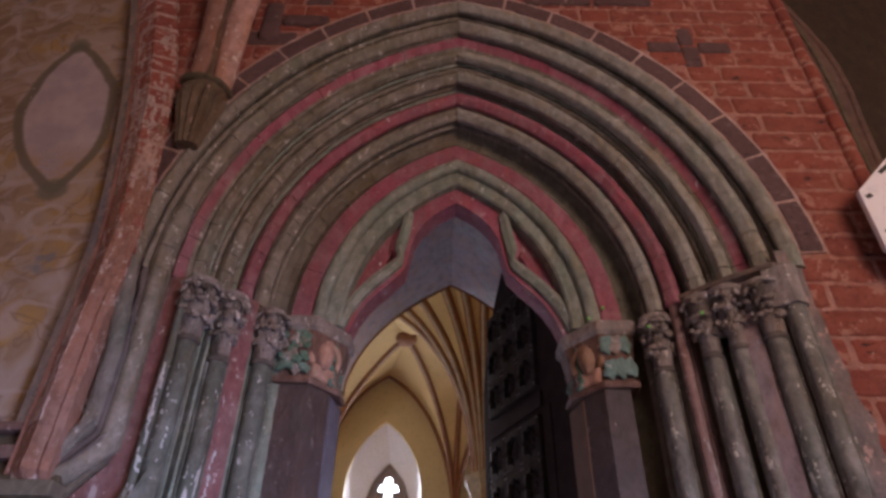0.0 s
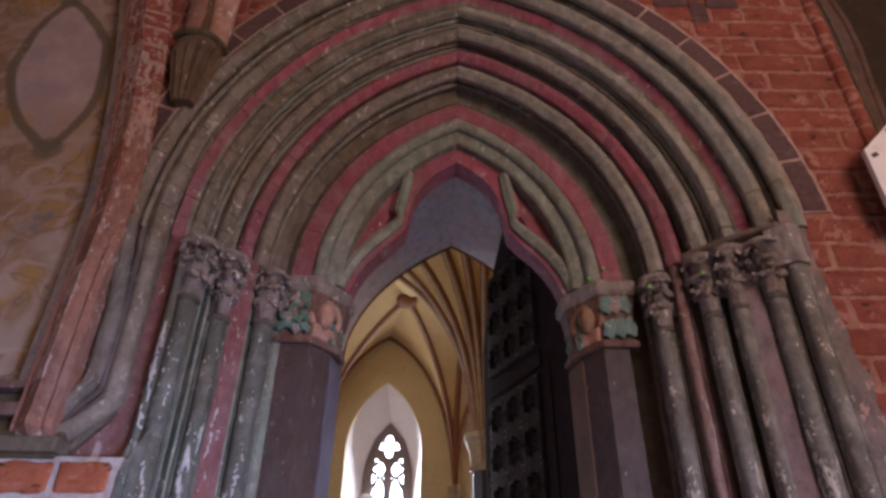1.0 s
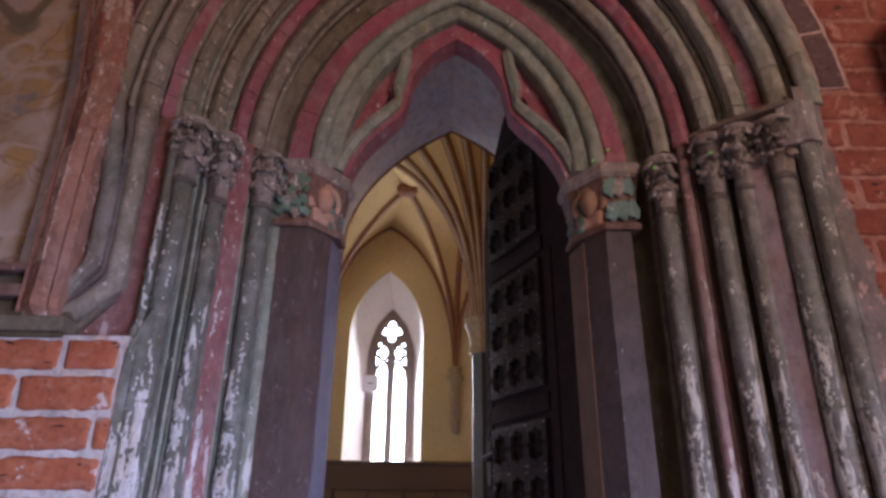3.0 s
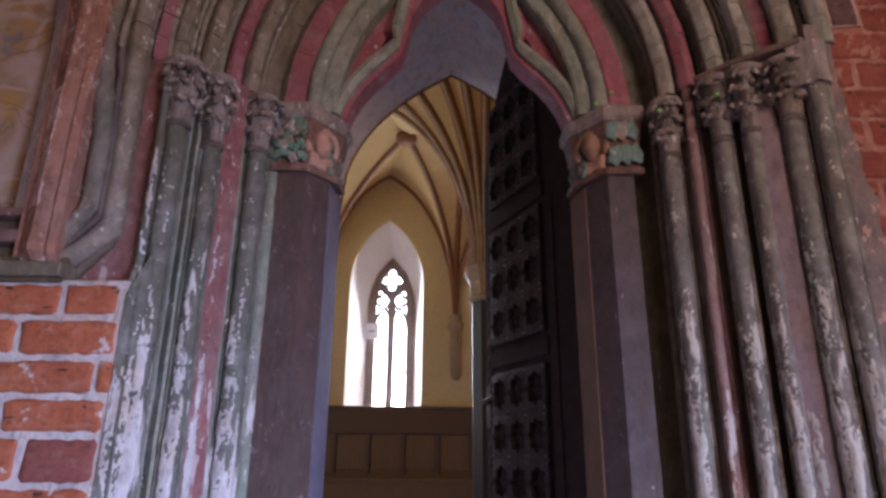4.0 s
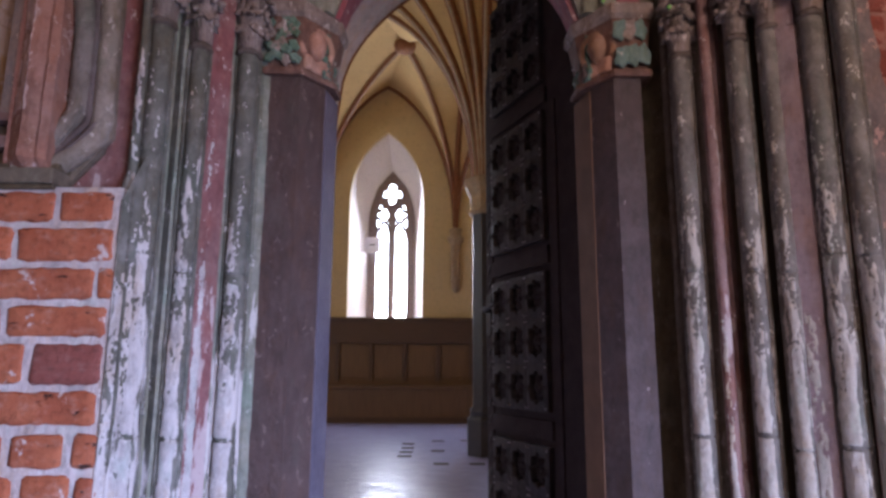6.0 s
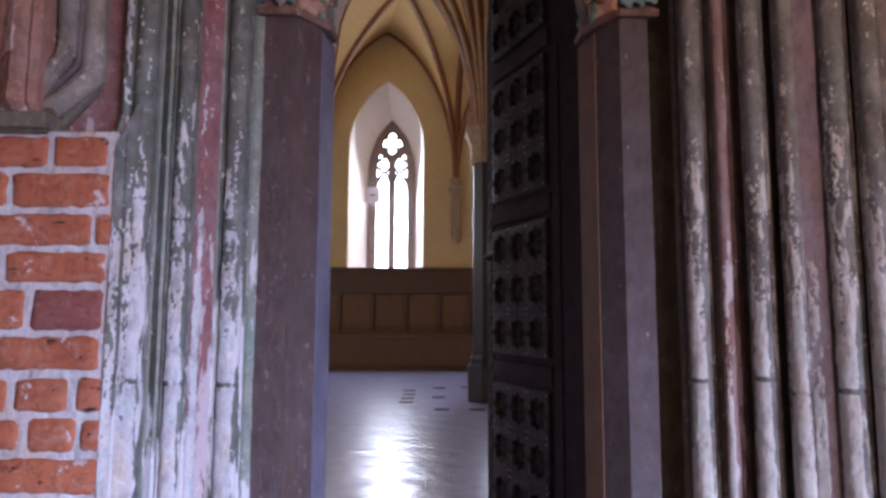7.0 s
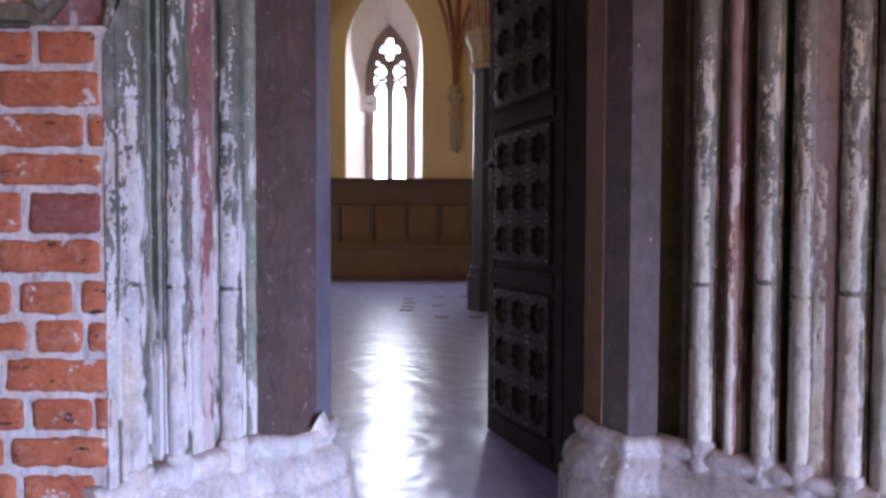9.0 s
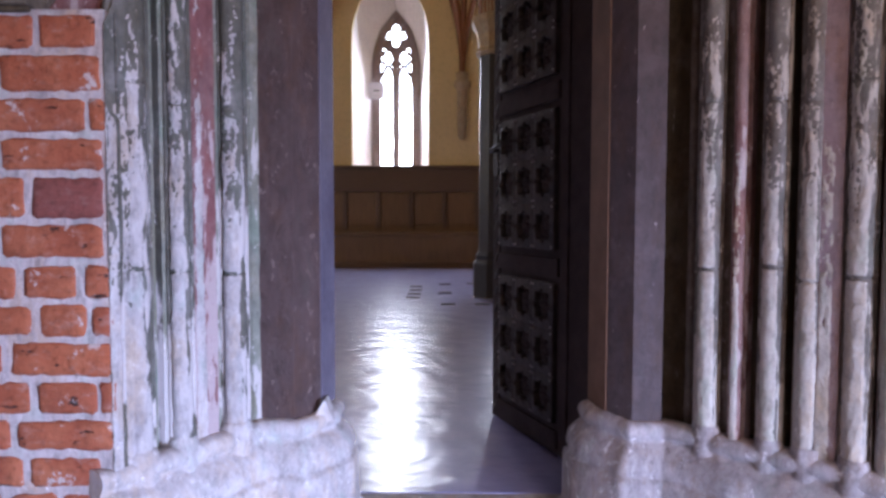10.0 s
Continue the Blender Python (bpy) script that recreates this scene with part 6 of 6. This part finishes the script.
# corbel with fluted cone and the ribs that spring from it
corbel = empty("vault_corbel", "fluted fan-shaped stone corbel carrying plastered vault ribs", "corbel", "", "", (-1.213, 1.47, 3.50))
rings = []
for r, z in ((0.046, -0.33), (0.062, -0.25), (0.082, -0.15), (0.100, -0.05), (0.108, 0.0), (0.112, 0.02), (0.10, 0.03)):
    rings.append([wob(((r * (1 + (0.16 if j % 2 else -0.16) * (z < 0))) * math.cos(t), 0.75 * r * (1 + (0.16 if j % 2 else -0.16) * (z < 0)) * math.sin(t) + 0.02, z), 0.004, 14) for j, t in enumerate([2 * math.pi * j / 26 for j in range(26)])])
piece("cone", *loft(rings), M_CORBEL, corbel, "fluted brown stone cone")
rings = [[wob((r * math.cos(t), 0.75 * r * math.sin(t) + 0.02, z - 0.22 * r * math.cos(t)), 0.008, 12) for t in [2 * math.pi * j / 20 for j in range(20)]] for r, z in ((0.112, 0.026), (0.128, 0.038), (0.130, 0.054), (0.115, 0.066))]
piece("top_slab", *loft(rings), M_DARK, corbel, "dark moulded top slab")
for x0, tx, ty, rad, m in ((0.060, 0.30, -0.70, lambda q: 0.052 + 0.075 * q, M_RIB), (-0.062, -0.04, -0.80, lambda q: 0.046 + 0.030 * q, M_STREAK), (-0.012, 0.10, -0.66, lambda q: 0.026 + 0.02 * q, M_CORBEL)):
    pts = [wob(p, 0.010, 5) for p in rib_curve(Vector((x0, 0.03, 0.06)), Vector((x0 + tx, ty, 1.75)), 24)]
    piece("rib", *loft([[worn(v, 0.012) for v in r] for r in tube_rings(pts, rad, 10, 0.8)]), m, corbel, "plastered vault rib", True)

# rounded brick corner and arch band at the end of the right wall
corner = empty("brick_corner", "rounded red brick corner of the wall", "corner", "structure")
z = 1.0
rng = random.Random(8)
while z < TOP - 0.1:
    c = Vector((1.775 + rng.uniform(-0.004, 0.004), 1.53, z))
    rings = [[c + Vector((0.036 * g * math.cos(t), 0.036 * g * math.sin(t), h)) for t in [2 * math.pi * j / 12 for j in range(12)]] for g, h in ((0.93, 0.003), (1, 0.012), (1, 0.092), (0.93, 0.101))]
    piece("brick", *loft(rings), M_REDBRICK, corner, "", True)
    rings = [[c + Vector((0.033 * math.cos(t), 0.033 * math.sin(t), h)) for t in [2 * math.pi * j / 10 for j in range(10)]] for h in (0.10, 0.119)]
    piece("joint", *loft(rings), M_REDMORTAR, corner, "", True)
    z += 0.118
band = empty("side_arch", "brown painted plaster arch beside the brick corner", "arch", "structure")
curve = [(2.04, 3.0), (2.04, 3.3), (2.06, 3.6), (2.085, 3.85), (2.085, 4.05), (2.065, 4.22), (2.025, 4.40), (1.97, 4.60), (1.90, 4.82), (1.84, 5.1)]
piece("arch_face", *loft([[Vector((1.83, 1.62, z)), Vector((x, 1.70, z)), Vector((x, 1.89, z)), Vector((1.83, 1.89, z))] for x, z in curve]), M_SIDE, band, "mottled brown plaster face")
piece("arch_edge", *loft(tube_rings([Vector((x, 1.70, z)) for x, z in curve], 0.020, 8)), M_SIDE, band, "worn rounded arch edge", True)
piece("arch_line", *loft(tube_rings([Vector((1.83 + (x - 1.83) * 0.55, 1.66, z)) for x, z in curve], 0.012, 6)), M_DARK, band, "dark painted line", True)

# notice board at the right edge
sign = empty("notice_board", "white octagonal notice board with a red disc and small dark arrows", "sign", "", "", (1.956, 1.40, 2.732))
octo = [(0.375 * math.cos(radians(22.5 + 45 * k)), 0.375 * math.sin(radians(22.5 + 45 * k))) for k in range(8)]
flat_piece("board", octo, -0.012, M_SIGN, sign, "", 0.024)
bm = bmesh.new()
bmesh.ops.create_cone(bm, cap_ends=True, segments=28, radius1=0.10, radius2=0.10, depth=0.006, matrix=Matrix.Translation((-0.125, -0.015, 0.145)) @ Matrix.Rotation(radians(90), 4, "X"))
part("disc", bm, M_RED, sign, "red printed disc")
for x, z, w, a in ((-0.185, 0.275, 0.05, -40), (-0.315, 0.115, 0.014, -30), (-0.305, -0.06, 0.014, -30)):
    m = part("mark", box_bm(-w, w, -0.0035, 0.0, -0.009, 0.009), M_BLACK, sign)
    m.location, m.rotation_euler = (x, -0.012, z), (0, radians(a), 0)
part("bracket", box_bm(-0.24, -0.20, 0.012, 0.14, -0.02, 0.02), M_BLACK, sign)

# ---- bricks, course by course ----
def brick(parent, x0, x1, z0, z1, y, material, rng, depth=0.05):
    """One hand-made brick: wavy worn edges and a dented face."""
    j = lambda s=0.004: rng.uniform(-s, s)
    y = y + j(0.002)
    x0, x1, z0, z1 = x0 + j(), x1 + j(), z0 + j(0.003), z1 + j(0.003)
    nx, nz = max(4, int((x1 - x0) / 0.022)), 4
    seed = rng.uniform(0, 50)
    verts, front, rim = [], {}, []
    for a in range(nx + 1):
        for b in range(nz + 1):
            ex, ez = a in (0, nx), b in (0, nz)
            # crowd the outer rows towards the edge so that only the rim rounds off
            u = 0.0 if a == 0 else 1.0 if a == nx else (a - 0.6) / (nx - 1.2) if nx > 3 else (a - 0.5) / (nx - 1)
            w = (0.0, 0.09, 0.5, 0.91, 1.0)[b]
            x, z = x0 + (x1 - x0) * u, z0 + (z1 - z0) * w
            q = Vector((x * 22 + seed, z * 22, seed))
            nv = noise.noise_vector(q * 1.8)
            rag = 0.0085 if ex or ez else 0.002
            if ex and ez:
                x += (0.006 if a == 0 else -0.006)
                z += (0.005 if b == 0 else -0.005)
            dy = (0.0050 if ex or ez else 0.0) + 0.0035 * noise.noise(q * 0.9)
            front[a, b] = len(verts)
            verts.append(Vector((x + nv.x * rag, y + dy, z + nv.z * rag)))
    faces = [(front[a, b], front[a + 1, b], front[a + 1, b + 1], front[a, b + 1]) for a in range(nx) for b in range(nz)]
    rim = [front[a, 0] for a in range(nx + 1)] + [front[nx, b] for b in range(1, nz + 1)] + [front[a, nz] for a in range(nx - 1, -1, -1)] + [front[0, b] for b in range(nz - 1, 0, -1)]
    base = len(verts)
    verts += [Vector((verts[i].x, y + depth, verts[i].z)) for i in rim]
    m = len(rim)
    faces += [(rim[k], base + k, base + (k + 1) % m, rim[(k + 1) % m]) for k in range(m)] + [tuple(range(base, base + m))]
    return piece("brick", verts, faces, material, parent, "", True)


def courses(parent, z_low, z_high, edge_a, edge_b, y, material, rng, pitch=0.1185, joint=0.022, long=0.315, dark=0.0, header=True):
    """Courses between two edge lines, stretchers and headers by turns."""
    z, row = z_low, 0
    while z + pitch <= z_high + 0.02:
        zc = z + pitch / 2
        a, b = edge_a(zc), edge_b(zc)
        x = b
        k = row % 2
        first = True
        while x > a + 0.03:
            ln = long if (k % 2 == 0 or not header) else long * 0.5
            if first and row % 2:
                ln *= 0.62
            first = False
            x2 = max(a, x - ln + joint)
            if x2 - a < 0.05:
                x2 = a
            if x - x2 > 0.03:
                m = material if rng.random() > dark else M_GLAZED
                brick(parent, x2, x, z + joint * 0.5, z + pitch - joint * 0.5, y, m, rng)
            x = x2 - joint
            k += 1
        z += pitch
        row += 1


rng = random.Random(21)
ROWS = [(1.541, 1.657, (-1.268, -1.251, -1.085)), (1.417, 1.541, (-1.077,)), (1.299, 1.417, (-1.126, -1.111, -1.067)), (1.189, 1.299, (-1.072,)), (1.048, 1.189, (-1.314, -1.289, -1.077)), (0.926, 1.048, (-1.085,)),
        (0.808, 0.926, (-1.345, -1.317, -1.160, -1.138, -1.063)), (0.695, 0.808, (-1.134, -1.115, -1.057)), (0.576, 0.695, (-1.367, -1.065)), (0.459, 0.576, (-1.309, -1.284, -1.110, -1.098, -1.055)), (0.347, 0.459, (-1.350, -1.063)),
        (0.235, 0.347, (-1.318, -1.102)), (0.118, 0.235, (-1.24, -1.215, -1.06)), (0.0, 0.118, (-1.10,)), (-0.118, 0.0, (-1.20, -1.18, -1.06)), (-0.236, -0.118, (-1.08,)), (-0.354, -0.236, (-1.22, -1.2, -1.06))]
for z0, z1, ends in ROWS:
    ends = list(ends)
    spans = []
    right = ends.pop()
    while ends:
        left = ends.pop()
        spans.append((left, right))
        right = ends.pop() if ends else left - 0.024
        if not ends:
            break
    while right > -2.3:
        ln = rng.choice((0.30, 0.29, 0.145))
        spans.append((right - ln, right))
        right -= ln + 0.024
    for a, b in spans:
        brick(wall_left, a, b, z0 + 0.012, z1 - 0.012, WALL_Y, M_GLAZEDRED if (z0, b) == (1.048, -1.077) else M_BRICK, rng)
courses(wall_right, CLOISTER_Z + 0.95, TOP - 0.1, lambda z: 1.335 if z < SPRING else max(arch_half(z, 1.362 + (0.115 if z > 2.62 else 0.0)) + 0.012, 0.02), lambda z: 1.742, WALL_Y + 0.002, M_REDBRICK, rng, 0.1187, 0.015, 0.33)
courses(wall_spandrel, 3.0, TOP - 0.1, lambda z: niche_edge(z) + 0.20, lambda z: min(-arch_half(z, 1.362 + 0.115) - 0.012, -0.02), WALL_Y + 0.010, M_REDBRICK, rng, 0.1187, 0.015, 0.31, 0.12)

# ring of dark glazed bricks over the arch
for side in (-1, 1):
    count = 9
    for k in range(count):
        if side < 0 and k < 1:
            continue
        s0, s1 = 0.03 + 0.97 * k / count, 0.03 + 0.97 * (k + 1) / count
        g = 0.003
        rings = []
        for j in range(9):
            s = s0 + g + (s1 - s0 - 2 * g) * j / 8
            rings.append([wob(arc_point(side, r, y, s), 0.003, 15) for r, y in ((1.368, WALL_Y + 0.05), (1.368, WALL_Y - 0.002), (1.375, WALL_Y - 0.008), (1.460, WALL_Y - 0.008), (1.468, WALL_Y - 0.002), (1.468, WALL_Y + 0.05))])
        piece("brick", *loft(rings), M_GLAZED, wall_right if side > 0 else wall_spandrel)
    rings = [[worn(arc_point(side, r, y, s), 0.005) for r, y in ((1.362, WALL_Y + 0.045), (1.362, WALL_Y - 0.004), (1.478, WALL_Y - 0.004), (1.478, WALL_Y + 0.045))] for s in lev(0.14 if side < 0 else 0.03, 1.0, 60)]
    piece("mortar_bed", *loft(rings), M_PINKMORTAR, wall_right if side > 0 else wall_spandrel)

# dark brick cross set into the wall
cross = empty("brick_cross", "cross of dark glazed bricks set into the red wall", "cross", "")
for x0, x1, z0, z1 in ((0.985, 1.145, 3.925, 4.01), (1.245, 1.41, 3.925, 4.01), (1.155, 1.235, 3.985, 4.125), (1.155, 1.235, 3.815, 3.975)):
    brick(cross, x0, x1, z0, z1, WALL_Y - 0.004, M_GLAZED, rng)

# dark bricks set among the red ones
for par, x0, x1, z0, z1 in ((wall_spandrel, -1.05, -0.955, 3.99, 4.30), (wall_spandrel, -0.945, -0.70, 4.11, 4.19), (wall_right, 0.75, 1.07, 4.325, 4.405), (wall_right, 0.36, 0.73, 4.325, 4.405), (wall_spandrel, -0.36, -0.05, 4.46, 4.54)):
    brick(par, x0, x1, z0, z1, WALL_Y - 0.008, M_GLAZED, rng, 0.07)

# brick edge of the niche: a double row of narrow bricks following its curve
nrow = empty("niche_brick_edge", "narrow red brick edging of the painted niche, partly limewashed", "edging", "structure")
rings = []
for z in lev(1.70, 2.49, 34):
    e, k = niche_edge(z), max(0.0, (1.74 - z) / 0.04) ** 1.5
    g = edging_width(z) / 0.175
    row = ((e, 1.53), (e + 0.05 * g, 1.497), (e + 0.086 * g, 1.468), (e + 0.11 * g, 1.474), (e + 0.135 * g, 1.490), (e + 0.15 * g, 1.484), (e + 0.175 * g, 1.50), (e + 0.175 * g, 1.70), (e, 1.70))
    rings.append([worn((x, y + (1.585 - y) * min(1.0, k) if y < 1.6 else y, z), 0.009) for x, y in row])
piece("plaster_edge", *loft(rings), M_STREAK, nrow, "streaked salmon plaster over the lower edging")


def edging_skin(u, z, h):
    w = 0.175 * u
    g = edging_width(z) / 0.175
    y = 1.53 - 0.062 * w / 0.086 if w < 0.086 else 1.468 + 0.032 * (w - 0.086) / 0.089
    return worn((niche_edge(z) + w * g, y - 0.003 - h, z), 0.006)


crust(nrow, edging_skin, (0.0, 1.0), 0.19, 2.42, 3.3, 0.55, 0.45, 63.0, 0.34, 2.85, M_STREAK, "ragged salmon plaster thinning out over the bricks")
crust(nrow, edging_skin, (0.0, 1.0), 0.19, 2.9, 4.6, 0.5, 0.45, 29.0, -0.04, 4.6, M_RIBWASH, "ragged pale pink wash on the brick edging")
crust(nrow, lambda u, z, h: edging_skin(u, z, h - 0.002), (0.0, 1.0), 0.19, 1.90, 2.35, 0.25, 0.25, 81.0, 0.22, 2.4, M_RIBWASH, "pale pink smears low on the edging")
z = 2.48
while z < TOP - 0.12:
    e0, e1, g = niche_edge(z), niche_edge(z + 0.11), edging_width(z) / 0.175
    for w0, w1, y0, y1 in ((0.0, 0.084 * g, 1.53, 1.47), (0.088 * g, 0.175 * g, 1.465, 1.50)):
        ra = [Vector((e0 + w0, y0, z)), Vector((e0 + w1, y1, z)), Vector((e0 + w1, 1.70, z)), Vector((e0 + w0, 1.70, z))]
        rb = [Vector((e1 + w0, y0, z + 0.099)), Vector((e1 + w1, y1, z + 0.099)), Vector((e1 + w1, 1.70, z + 0.099)), Vector((e1 + w0, 1.70, z + 0.099))]
        piece("brick", *loft([[wob(p, 0.004, 12) for p in ra], [wob(p, 0.004, 12) for p in rb]]), M_EDGE, nrow)
        ra = [Vector((e1 + w * g, y, z + h)) for w, y, h in ((0.000, 1.530, 0.097), (0.042, 1.497, 0.093), (0.084, 1.468, 0.099), (0.128, 1.480, 0.094), (0.176, 1.500, 0.098), (0.173, 1.70, 0.098), (0.002, 1.70, 0.098))]
    piece("joint", *loft([[worn(p, 0.010) for p in ra], [worn(p + Vector((0, 0, 0.024)), 0.010) for p in ra]]), M_PINKMORTAR, nrow)
    z += 0.118
flat_piece("plaster_edge", [(-1.30, 1.660), (-1.060, 1.660), (-1.052, 1.95), (-1.12, 1.92), (-1.14, 1.84)], WALL_Y + 0.088, M_ROSE, nrow, "rose-painted plaster under the mitre", 0.03)

# ragged plaster left on the bricks beside the outer shaft
zs = lev(0.2, 2.66, 60)
def smear_edge(z):
    grow = 0.025 + 0.07 * max(0.0, min(1.0, (2.5 - z) / 0.9))
    return 1.325 + grow * (0.75 + 0.9 * noise.noise(Vector((z * 7.0, 3.1, 0)))) + 0.012 * noise.noise(Vector((z * 40, 0, 2)))
rings = [[Vector((1.255, WALL_Y - 0.006, z)), Vector((smear_edge(z), WALL_Y - 0.005, z)), Vector((smear_edge(z) + 0.006, WALL_Y + 0.03, z)), Vector((1.255, WALL_Y + 0.03, z))] for z in zs]
tagged(piece("plaster_patch", *loft(rings), M_SMEAR), "ragged grey-pink plaster left on the brick beside the portal", "plaster", "", "structure")
